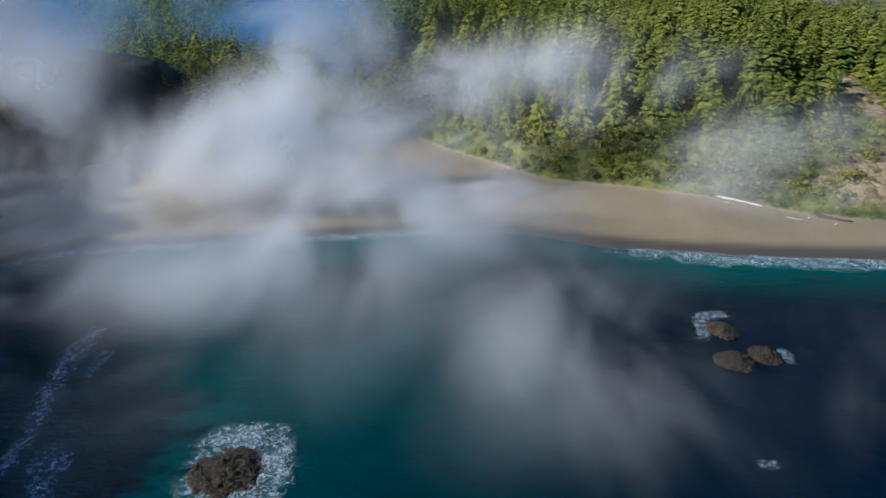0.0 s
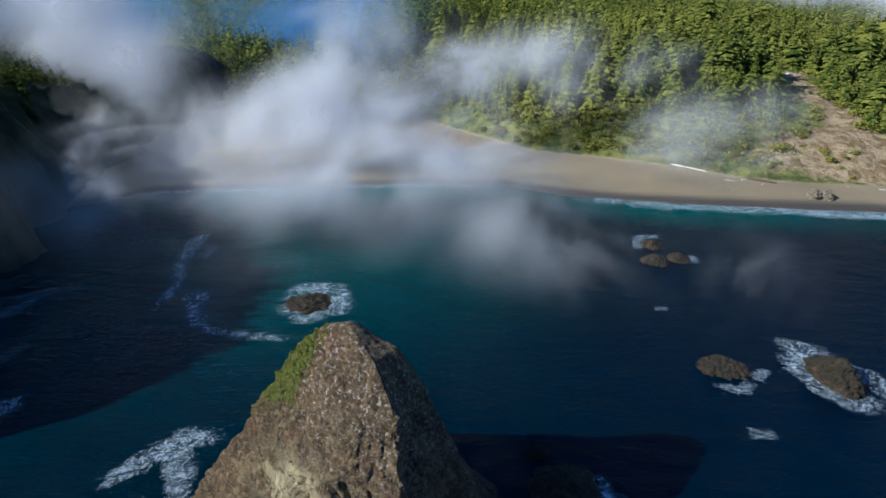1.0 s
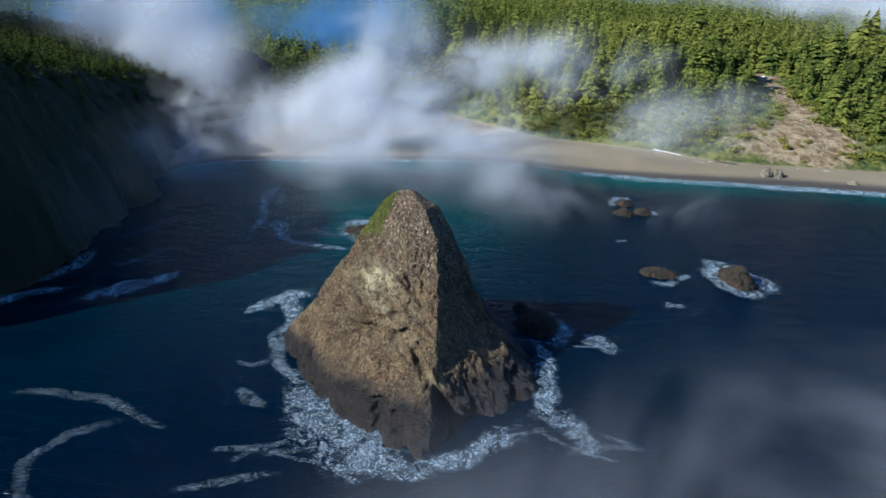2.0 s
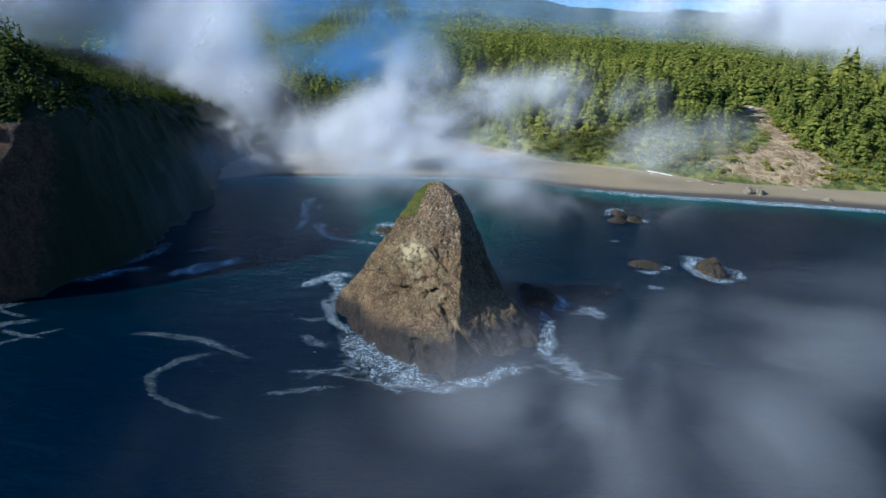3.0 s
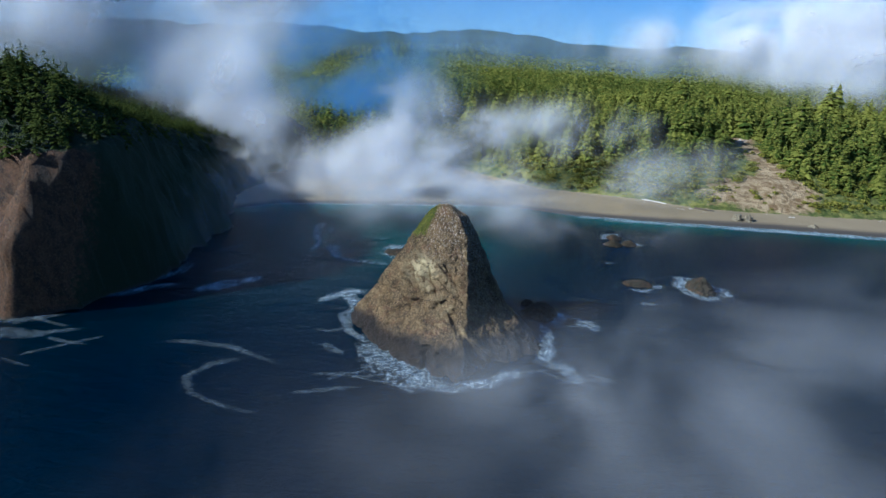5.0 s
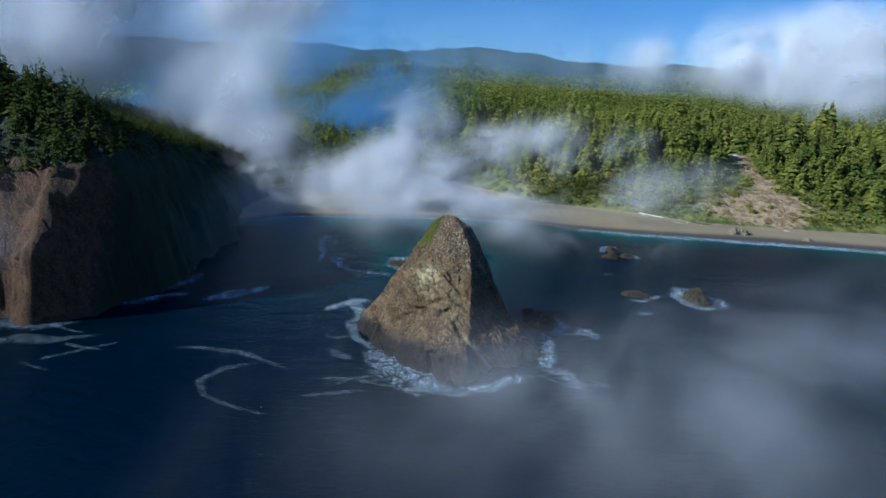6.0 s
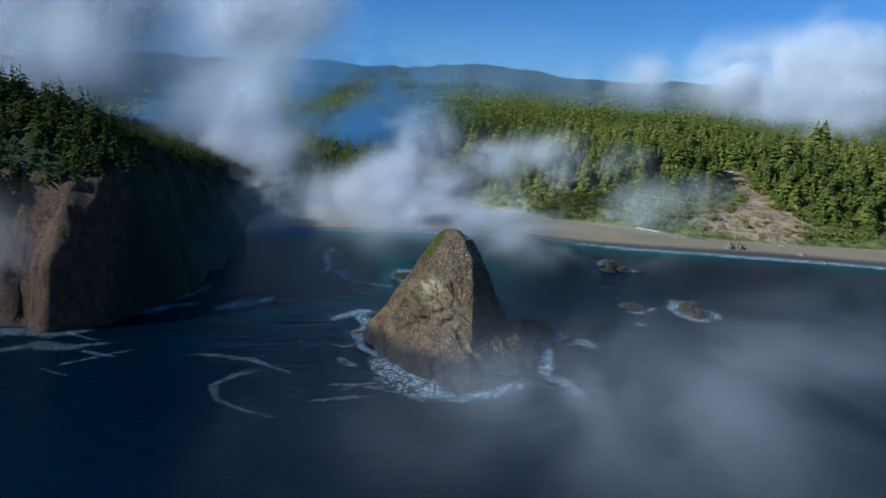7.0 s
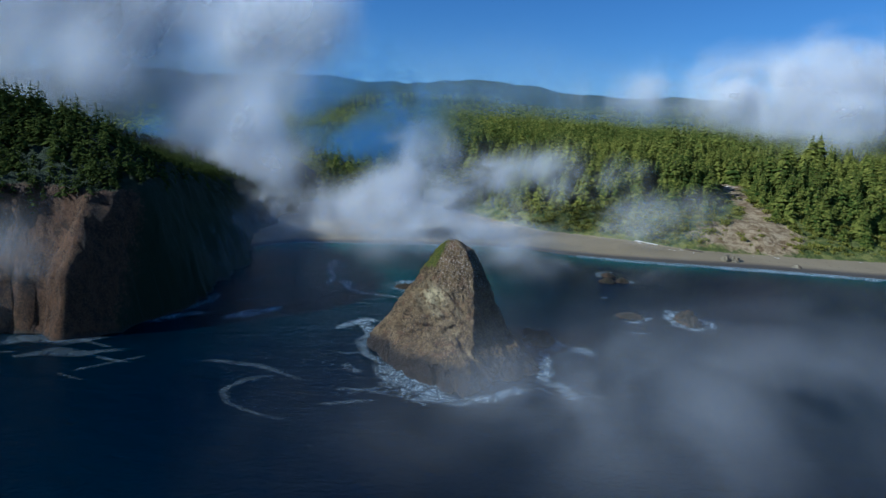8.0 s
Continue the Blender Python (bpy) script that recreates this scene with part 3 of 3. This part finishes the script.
foam([(-51, 75.5), (-44, 76), (-36, 74.5), (-31, 72), (-26, 70)], [0.4, 0.55, 0.6, 0.5, 0.35], 0.3)
foam([(-31, 72), (-37, 69), (-39.5, 64.5), (-37, 60), (-31, 57), (-24, 55)], [0.45, 0.5, 0.5, 0.45, 0.4, 0.35], 0.26)
foam([(-74, 93), (-68, 97), (-63, 101), (-58, 103)], [1.0, 1.8, 1.6, 0.8], 0.8, SURF)
foam([(-67, 103), (-63, 112), (-64, 120)], [1.3, 1.6, 1.0], 0.8, SURF)
foam([(-94, 80), (-86, 82.5), (-79, 81.5), (-72, 85)], [1.6, 2.0, 1.4, 0.9], 0.5)
foam([(-86, 72), (-79, 76.5), (-72, 76), (-65, 80)], [0.9, 1.5, 1.0, 0.7], 0.35)
foam([(-57, 112), (-52, 116), (-48, 122)], [1.0, 1.2, 0.8], 0.6)
foam([(-60, 134), (-55, 138), (-50, 138)], [1.0, 1.3, 0.8], 0.5)


foam([(17.5, 76), (20.5, 74), (23, 71), (24, 67)], [0.9, 1.5, 1.3, 0.7], 0.7, SURF)
foam([(-22, 78), (-19, 76), (-16, 74)], [0.5, 0.8, 0.5], 0.4)
foam([(-24, 84), (-21, 82.5), (-18.5, 84)], [0.4, 0.5, 0.4], 0.35)
foam([(46, 105), (50, 104.5)], [0.8, 0.5], 0.7)
foam([(46, 134.5), (49, 134)], [0.8, 0.5], 0.7)
foam([(-92, 70), (-84, 66), (-80, 60), (-82, 52)], [1.0, 1.6, 1.6, 1.0], 0.6)
foam([(-62, 126), (-58, 131), (-56, 137)], [0.8, 1.2, 0.7], 0.5)


threads = random.Random(21)
for cx, cy, spread, count in ((-10, 66, 9, 6), (-78, 74, 14, 8), (20, 72, 6, 4), (26, 93, 5, 4)):
    for _ in range(count):
        px, py, a = cx + threads.uniform(-1, 1) * spread, cy + threads.uniform(-1, 1) * spread * 0.6, threads.uniform(-0.7, 0.7)
        l = threads.uniform(3, 7)
        foam([(px - l * math.cos(a), py - l * math.sin(a)), (px, py + threads.uniform(-0.8, 0.8)), (px + l * math.cos(a), py + l * math.sin(a))], threads.uniform(0.25, 0.45), threads.uniform(0.2, 0.4), "thin broken thread of foam on dark water", threads.randint(1, 90))


def shore_line(x0, x1, offset, width, power, seed):
    xs = np.linspace(x0, x1, 40)
    ys = np.interp(xs, SHORE_X, SHORE_Y) - offset + 2.2 * (fbm(xs, seed, 0, 0.05, 3, seed) - 0.5)
    foam(list(zip(xs, ys)), width, power, "white breaking wave along the sandy shore", seed)


shore_line(-80, 40, 0.5, 1.3, 0.9, 60)
shore_line(38, 175, 1.6, 2.9, 1.0, 61)
shore_line(85, 240, 3.6, 2.0, 1.0, 62)
shore_line(170, 330, 1.2, 2.0, 1.0, 63)


# ---- trees ----
def conifer_arrays(seed, height, tiers, fronds, spread):
    """Points and triangles of the crown of one spruce, unit trunk apart."""
    rnd = random.Random(seed)
    v, f = [], []
    for k in range(tiers):
        u = (k + 0.3) / tiers
        z0 = height * (0.08 + 0.92 * u)
        r = spread * (1 - u) ** 0.85 * rnd.uniform(0.75, 1.2) + 0.012
        m = max(4, round(fronds * (1 - 0.55 * u)))
        turn = rnd.random() * 6.28
        for i in range(m):
            a = turn + 6.283 * i / m + rnd.uniform(-0.25, 0.25)
            l = r * rnd.uniform(0.7, 1.2)
            w = l * rnd.uniform(0.24, 0.36) + 0.012
            drop = l * rnd.uniform(0.35, 0.75)
            ca, sa2 = math.cos(a), math.sin(a)
            z = z0 + rnd.uniform(-0.9, 0.9) * height / tiers
            b = len(v)
            v += [(0, 0, z + 0.05 * height / tiers), (ca * l * 0.55 - sa2 * w, sa2 * l * 0.55 + ca * w, z - drop * 0.75),
                  (ca * l, sa2 * l, z - drop), (ca * l * 0.55 + sa2 * w, sa2 * l * 0.55 - ca * w, z - drop * 0.75), (ca * l * 0.5, sa2 * l * 0.5, z - drop * 0.18)]
            f += [(b, b + 1, b + 4), (b + 1, b + 2, b + 4), (b + 2, b + 3, b + 4), (b + 3, b, b + 4)]
    b = len(v)
    v += [(0.012, 0, height * 0.93), (-0.006, 0.01, height * 0.93), (-0.006, -0.01, height * 0.93), (0, 0, height * 1.03)]
    f += [(b, b + 1, b + 3), (b + 1, b + 2, b + 3), (b + 2, b, b + 3)]
    return np.array(v), np.array(f)


def bush_arrays(seed, leaves, flat=0.75):
    """A broad shrub: small leaf clumps over an uneven dome of unit radius."""
    rnd = random.Random(seed)
    v, f = [], []
    lumps = [(rnd.uniform(-0.5, 0.5), rnd.uniform(-0.5, 0.5), rnd.uniform(0.1, 0.5), rnd.uniform(0.35, 0.6)) for _ in range(6)]
    for _ in range(leaves):
        lx, ly, lz, lr = rnd.choice(lumps)
        n = Vector((rnd.gauss(0, 1), rnd.gauss(0, 1), rnd.gauss(0.35, 0.8))).normalized()
        p = Vector((lx, ly, lz)) + n * lr * rnd.uniform(0.75, 1.05)
        p.z = max(0.02, p.z * flat)
        s = rnd.uniform(0.1, 0.2)
        t1 = n.orthogonal().normalized()
        t1.rotate(Euler((rnd.uniform(-1, 1), rnd.uniform(-1, 1), rnd.uniform(0, 6))))
        t2 = n.cross(t1)
        b = len(v)
        v += [tuple(p + t1 * s), tuple(p + t2 * s * 0.8 + n * s * 0.4), tuple(p - t1 * s), tuple(p - t2 * s * 0.8 - n * s * 0.2)]
        f += [(b, b + 1, b + 2), (b, b + 2, b + 3)]
    return np.array(v), np.array(f)


def trunk_mesh(height):
    bm = bmesh.new()
    bmesh.ops.create_cone(bm, cap_ends=True, segments=7, radius1=height * 0.022, radius2=0.04, depth=height * 0.95, matrix=Matrix.Translation((0, 0, height * 0.475 - 0.4)))
    me = bpy.data.meshes.new("trunk")
    bm.to_mesh(me)
    bm.free()
    me.materials.append(BARK)
    return me


def scatter_mesh(name, kinds, spots, material):
    """One joined mesh: kinds is a list of (points, triangles); spots of (x, y, z, scale, widen, kind, turn)."""
    vs, fs, base = [], [], 0
    for x, y, z, s, w, k, a in spots:
        v, f = kinds[int(k)]
        c, sn = math.cos(a), math.sin(a)
        q = np.empty_like(v)
        q[:, 0] = x + (v[:, 0] * c - v[:, 1] * sn) * s * w
        q[:, 1] = y + (v[:, 0] * sn + v[:, 1] * c) * s * w
        q[:, 2] = z + v[:, 2] * s
        vs.append(q)
        fs.append(f + base)
        base += len(v)
    return sheet(name, np.vstack(vs), np.vstack(fs), material, False)


rng = np.random.RandomState(5)


def ground_at(x, y):
    return land_height(x, y)


def open_ground(x, y):
    """How bare of trees a spot is, 0 to 1."""
    o = np.exp(-(((x - 126) / 30) ** 2 + ((y - 212) / 13) ** 2)) + np.exp(-(((x - 146 - 0.15 * (y - 243)) / 9) ** 2 + ((y - 245) / 36) ** 2))
    o = o + np.exp(-(((x - 151) / 11) ** 2 + ((y - 280) / 7) ** 2)) + 0.8 * np.exp(-(((x - 92) / 42) ** 2 + ((y - 222) / 15) ** 2))
    for ax, ay, bx, by in ((151, 283, 138, 240), (138, 240, 128, 210)):
        t = np.clip(((x - ax) * (bx - ax) + (y - ay) * (by - ay)) / ((bx - ax) ** 2 + (by - ay) ** 2), 0, 1)
        o = o + 1.4 * smooth(11, 5, np.hypot(x - ax - t * (bx - ax), y - ay - t * (by - ay)))
    return np.clip(o, 0, 1)


def forest_spots(x0, x1, y0, y1, step, hmin, hmax, kinds):
    xs, ys = np.meshgrid(np.arange(x0, x1, step), np.arange(y0, y1, step), indexing="ij")
    x = xs.ravel() + rng.uniform(-1.1, 1.1, xs.size) * step
    y = ys.ravel() + rng.uniform(-1.1, 1.1, xs.size) * step
    d = y - np.interp(x, BACK_X, BACK_Y)
    keep = (d > 7 + 13 * smooth(30, 60, x) * smooth(190, 150, x)) & (rng.rand(x.size) > open_ground(x, y) * 1.3) & (rng.rand(x.size) < 0.55 + 0.45 * smooth(8, 40, d))
    x, y, d = x[keep], y[keep], d[keep]
    h = (hmin + (hmax - hmin) * rng.rand(x.size) ** 1.3) * (0.5 + 0.5 * smooth(5, 60, d)) * (0.8 + 0.4 * fbm(x, y, 0, 0.03, 2, 71))
    z = ground_at(x, y) - 0.6
    h = h * np.where(rng.rand(x.size) < 0.12, 1.3, 1.0)
    return np.stack((x, y, z, h, rng.uniform(1.1, 1.7, x.size), rng.randint(0, kinds, x.size), rng.uniform(0, 6.28, x.size)), -1)


near_kinds = [conifer_arrays(100 + k, 1.0, 20, 10, 0.23 + 0.03 * (k % 3)) for k in range(5)]
mid_kinds = [conifer_arrays(200 + k, 1.0, 6, 5, 0.27) for k in range(4)]
far_kinds = [conifer_arrays(300 + k, 1.0, 2, 4, 0.32) for k in range(3)]

front = forest_spots(18, 330, 200, 372, 5.2, 9, 20, 5)
order = np.argsort(np.hypot(front[:, 0] - 150, front[:, 1] - 205))
picked, rest = front[order[:280]], front[order[280:]]

tree_parts = []
for k, (v, f) in enumerate(near_kinds):
    crown = sheet("crown", v * (14, 14, 14), f, SPRUCE, False)
    tree_parts.append((crown.data, trunk_mesh(14.0)))
    bpy.data.objects.remove(crown)
for x, y, z, h, w, k, a in picked:
    tree = tagged(new("spruce_tree"), "tall green spruce on the sunlit coastal slope", "tree", group="hillside spruces")
    tree.matrix_world = pose(x, y, z, 0, 0, math.degrees(a)) @ Matrix.Diagonal((h / 14 * w, h / 14 * w, h / 14, 1))
    for name, me in zip(("crown", "trunk"), tree_parts[int(k)]):
        new(name, me).parent = tree

tagged(scatter_mesh("spruce_forest", near_kinds, rest, SPRUCE), "dense sunlit spruce forest along the ridge", "forest", kind="stuff")

mid = np.vstack((forest_spots(-260, 410, 372, 640, 6.2, 9, 17, 4), forest_spots(-260, 18, 262, 372, 5.0, 9, 16, 4)))
tagged(scatter_mesh("inland_forest", mid_kinds, mid, SPRUCE), "green conifer forest on the plateau behind the ridge", "forest", kind="stuff")
far = np.vstack((forest_spots(-420, 800, 640, 1200, 10, 10, 18, 3), forest_spots(-700, 1400, 1200, 2400, 24, 14, 24, 3)))
tagged(scatter_mesh("distant_forest", far_kinds, far, SPRUCE), "hazy conifer woods on the distant hills", "forest", kind="stuff")


def cape_trees():
    x, y = rng.uniform(-230, -66, 6500), rng.uniform(86, 280, 6500)
    z, d = cape_height(x, y)
    k = d > 7 + 3 * rng.rand(x.size)
    x, y, z, d = x[k], y[k], z[k], d[k]
    h = rng.uniform(4.5, 9.5, x.size) * (0.55 + 0.45 * smooth(6, 30, d))
    spots = np.stack((x, y, z - 0.6, h, rng.uniform(1.0, 1.6, x.size), rng.randint(0, 4, x.size), rng.uniform(0, 6.28, x.size)), -1)
    # crowns take the darkened needle colour in place of cast shade
    tagged(scatter_mesh("headland_trees", mid_kinds, spots, SHADED_SPRUCE), "conifers on top of the headland, coloured dark as if shaded", "forest", kind="stuff")


cape_trees()

bushes = [bush_arrays(400 + k, 84) for k in range(4)]
bx, by = rng.uniform(28, 300, 5200), rng.uniform(203, 290, 5200)
d = by - np.interp(bx, BACK_X, BACK_Y)
k = (d > 2) & (d < 90) & (rng.rand(bx.size) > 0.2 + 0.7 * open_ground(bx, by) * smooth(100, 118, bx))
bx, by = bx[k], by[k]
spots = np.stack((bx, by, ground_at(bx, by) - 0.3, 0.8 + 2.6 * rng.rand(bx.size) ** 1.6, rng.uniform(0.9, 1.4, bx.size), rng.randint(0, 4, bx.size), rng.uniform(0, 6.28, bx.size)), -1)
tagged(scatter_mesh("hillside_scrub", bushes, spots, SCRUB), "yellow-green scrub covering the lower slope", "shrubs", kind="stuff")


# ---- driftwood ----
def drift_log(x, y, length, radius, turn, seed):
    """A bleached trunk, tapered and slightly bent, with a root flare."""
    n, m = 14, 9
    u = np.linspace(0, 1, n)[:, None]
    a = np.linspace(0, 2 * math.pi, m, endpoint=False)[None, :]
    r = radius * (1 - 0.55 * u) * (1 + 0.5 * np.exp(-u * 14)) * (1 + 0.15 * (fbm(u * 6, a, seed, 1.0, 2, seed) - 0.5))
    r = r * np.where((u == 0) | (u == 1), 0.35, 1)
    lx = (u - 0.5) * length + 0 * a
    ly = 0.03 * length * np.sin(u * 3.0 + seed) + r * np.cos(a)
    lz = radius * 0.8 + r * np.sin(a)
    ob = sheet("drift_log", np.stack((lx, ly, lz), -1).reshape(-1, 3), grid_faces(n, m, True), DRIFTWOOD)
    ob.matrix_world = pose(x, y, float(land_height(x, y)) - 0.15, 0, 0, turn)
    return tagged(ob, "bleached driftwood trunk lying on the sand", "driftwood", group="drift logs")


drift_log(88, 214.5, 10.5, 0.42, -36, 1)
for k in range(11):
    lx = rng.uniform(30, 190)
    drift_log(lx, float(np.interp(lx, BACK_X, BACK_Y)) - rng.uniform(0.5, 5.0), rng.uniform(1.5, 4), rng.uniform(0.08, 0.16), rng.uniform(-60, 40), 10 + k)


old_trunk = drift_log(104.5, 203.2, 7.5, 0.5, -24, 77)
old_trunk.data.materials.clear()
old_trunk.data.materials.append(BARK)
tagged(old_trunk, "dark waterlogged trunk half buried in sand", "driftwood")


def dirt_road():
    """A pale levelled road bench cut into the slope."""
    u, v = np.linspace(-9, 9, 28)[:, None], np.linspace(-2.6, 2.6, 9)[None, :]
    x, y = 151.5 + u * 0.96 - v * 0.12, 280.5 + u * 0.1 + v
    z = float(land_height(151.5, 281.5)) + 1.0 + 0.02 * u + 0.25 * (fbm(x, y, 0, 0.5, 3, 95) - 0.5) - 1.6 * smooth(2.0, 2.6, abs(v)) - 1.5 * smooth(7.5, 9, abs(u))
    ob = sheet("dirt_road", np.stack((x, y, z), -1).reshape(-1, 3), grid_faces(28, 9), PALE_DIRT)
    tagged(ob, "pale dirt road bench cut into the slope", "road", kind="structure")


dirt_road()
stone = skerry(153.5, 279.6, 0.8, 0.5, 0.7, 25, "small white boulder beside the dirt road", DRIFTWOOD, name="boulder", category="boulder")
stone.location.z = float(land_height(151.5, 281.5)) + 0.9


# ---- house among the trees ----
def box(name, sx, sy, sz, x, y, z, material, parent):
    bm = bmesh.new()
    bmesh.ops.create_cube(bm, size=1.0, matrix=pose(x, y, z) @ Matrix.Diagonal((sx, sy, sz, 1)))
    bmesh.ops.bevel(bm, geom=bm.edges[:], offset=0.04, segments=1, affect="EDGES")
    return part(name, bm, material, parent)


def house(x, y, turn):
    h = tagged(new("house"), "small white house with a grey gabled roof among trees", "house")
    h.matrix_world = pose(x, y, float(land_height(x, y)), 0, 0, turn) @ Matrix.Diagonal((0.6, 0.6, 0.6, 1))
    box("wall", 10, 7, 8, 0, 0, 4, HOUSE_WALL, h)
    bm = bmesh.new()
    pts = [bm.verts.new(p) for p in ((-5.6, -4.2, 7.8), (5.6, -4.2, 7.8), (5.6, 4.2, 7.8), (-5.6, 4.2, 7.8), (-5.6, 0, 11), (5.6, 0, 11))]
    for q in ((0, 1, 5, 4), (2, 3, 4, 5), (0, 4, 3), (1, 2, 5), (0, 3, 2, 1)):
        bm.faces.new([pts[i] for i in q])
    part("roof", bm, HOUSE_ROOF, h)
    for k in (-3, 0, 3):
        box("window", 1.4, 0.12, 1.5, k, -3.52, 5.6, GLASS, h)


house(262, 560, 15)
house(285, 590, -10)


# ---- mist ----
def mist(label, blobs, seed, material=None, face=(-0.25, -0.9, 0.35)):
    """A bank of mist: soft domed puffs, thin at the rim, gathered round the given lumps (x, y, z, rx, ry, rz, count, size, density)."""
    rnd = random.Random(seed)
    rings, seg = np.linspace(0, 1, 8), 18
    vs, fs, rim, power = [], [], [], []
    q = np.repeat(rings, seg)
    a = np.tile(np.arange(seg) * 2 * math.pi / seg, len(rings))
    face_rows = grid_faces(len(rings), seg, True)
    for cx, cy, cz, rx, ry, rz, count, size, dens in blobs:
        for _ in range(count):
            while True:
                p = Vector((rnd.uniform(-1, 1), rnd.uniform(-1, 1), rnd.uniform(-1, 1)))
                if p.length < 1:
                    break
            c = np.array((cx + p.x * rx, cy + p.y * ry, cz + p.z * rz))
            r = size * rnd.uniform(0.5, 1.25)
            n = (Vector(face).normalized() + Vector((rnd.uniform(-0.25, 0.25), rnd.uniform(-0.25, 0.25), rnd.uniform(-0.25, 0.25)))).normalized()
            t1 = n.orthogonal().normalized()
            t2 = n.cross(t1)
            sq, turn = rnd.uniform(0.7, 1.0), rnd.random() * 6.28
            ca, sa2 = np.cos(a + turn) * q * r, np.sin(a + turn) * q * r * sq
            v = c + ca[:, None] * np.array(t1) + sa2[:, None] * np.array(t2) + (r * 0.18 * (1 - q * q))[:, None] * np.array(n)
            fs.append(face_rows + len(vs) * len(q))
            vs.append(v)
            rim.append((1 - q * q) ** 1.6)
            power.append(np.full(len(q), dens * rnd.uniform(0.6, 1.0) * (1 - 0.75 * p.length_squared)))
    v = np.vstack(vs)
    rim = np.concatenate(rim)
    size = max(b[7] for b in blobs)
    lump = fbm(v[:, 0], v[:, 1], v[:, 2], 0.45 / size, 3, seed * 10)
    ob = sheet("mist_bank", v, np.vstack(fs), material or MIST, True, body=(lump - 0.5) * 0.45 + 0.04, power=np.concatenate(power) * rim)
    return tagged(ob, label, "mist", kind="stuff")


mist("bright white mist bank hugging the beach behind the stack",
     [(-20, 212, 12, 30, 10, 7, 54, 21, 0.48), (-14, 222, 27, 17, 8, 13, 34, 19, 0.42), (10, 220, 20, 14, 8, 8, 16, 14, 0.36), (-60, 204, 12, 26, 8, 6, 26, 18, 0.26),
      (10, 220, 10, 26, 12, 5, 28, 17, 0.42), (-18, 188, 12, 24, 8, 5, 24, 16, 0.3), (6, 182, 11, 16, 8, 4, 14, 15, 0.22)], 1)
mist("thin veil of mist lying on the calm bay",
     [(-10, 172, 8, 30, 18, 3, 40, 20, 0.38), (-28, 150, 10, 34, 14, 4, 26, 20, 0.15), (28, 144, 10, 16, 20, 3, 28, 17, 0.17), (18, 200, 6, 30, 8, 2, 26, 18, 0.38), (62, 138, 7, 14, 12, 2, 8, 14, 0.12),
      (-48, 165, 12, 28, 18, 4, 38, 20, 0.33), (78, 200, 8, 36, 7, 3, 26, 15, 0.17)], 8, None, (-0.05, -0.2, 0.97))
mist("tall grey plume of mist over the headland, with an unseen shading lobe",
     [(-114, 246, 46, 24, 10, 26, 54, 28, 0.5), (-155, 252, 92, 48, 14, 34, 70, 42, 0.6), (-90, 238, 22, 18, 8, 12, 26, 20, 0.42), (-225, 240, 96, 56, 14, 34, 60, 44, 0.65),
      # the lobe at (-205, 104, 84) is out of view, added to shade the headland
      (-84, 250, 80, 24, 8, 18, 14, 28, 0.24), (-116, 146, 60, 24, 6, 8, 20, 22, 0.22), (-75, 190, 52, 18, 8, 12, 22, 19, 0.2), (-205, 104, 84, 36, 22, 12, 34, 28, 0.4), (-118, 332, 104, 50, 24, 24, 60, 38, 0.6), (-190, 236, 68, 42, 10, 16, 40, 30, 0.45)], 2, PLUME)
mist("pale wisps of mist drifting across the forest slope",
     [(20, 228, 28, 10, 6, 8, 18, 13, 0.32), (48, 230, 32, 22, 6, 5, 26, 14, 0.27), (50, 226, 16, 18, 5, 5, 14, 14, 0.24), (78, 232, 29, 16, 5, 3, 10, 12, 0.2), (108, 220, 18, 18, 5, 5, 12, 12, 0.15), (88, 217, 13, 22, 4, 7, 20, 14, 0.17)], 3)
mist("white cloud bank resting on the inland hills",
     [(420, 720, 116, 140, 34, 22, 84, 62, 0.6), (440, 640, 84, 80, 20, 14, 34, 44, 0.5), (580, 760, 140, 130, 40, 36, 56, 78, 0.65), (250, 760, 104, 100, 20, 11, 36, 50, 0.28),
      (310, 520, 66, 44, 14, 10, 20, 28, 0.4), (236, 335, 54, 36, 8, 11, 22, 22, 0.2)], 4, CLOUD)
mist("low grey mist drifting over the open water",
     [(34, 42, 13, 36, 9, 5, 60, 17, 0.115), (54, 48, 17, 24, 9, 6, 36, 17, 0.115), (0, 38, 9, 40, 8, 2, 26, 18, 0.025), (12, 50, 9, 18, 4, 2, 18, 13, 0.035)], 5, MIST, (-0.05, -0.45, 0.9))
mist("grey mist rising in front of the stack over open water",
     [(8, -2, 36.5, 13, 5, 2, 34, 7, 0.04), (26, 9, 33, 14, 8, 3, 30, 10, 0.06), (18, -7, 37, 9, 3, 2, 14, 6, 0.05), (4, -3, 38.6, 8, 2, 1.0, 14, 4.5, 0.05)], 9, NEAR_MIST, (-0.05, -0.5, 0.85))
# aerial haze painted as blue-coloured puffs, valley first, then the far hills
mist("blue-tinted puffs that paint the haze of the shaded valley",
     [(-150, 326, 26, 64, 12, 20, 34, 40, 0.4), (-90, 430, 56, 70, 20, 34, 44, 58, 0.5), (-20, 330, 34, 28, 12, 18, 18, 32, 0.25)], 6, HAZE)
mist("pale blue puffs that paint haze in front of the distant hills",
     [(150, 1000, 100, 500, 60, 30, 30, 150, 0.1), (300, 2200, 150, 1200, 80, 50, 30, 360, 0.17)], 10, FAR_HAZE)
mist("thin grey mist in front of the headland cliff",
     [(-94, 77, 17, 16, 4, 9, 30, 15, 0.19), (-60, 122, 13, 9, 14, 5, 10, 14, 0.07)], 7)
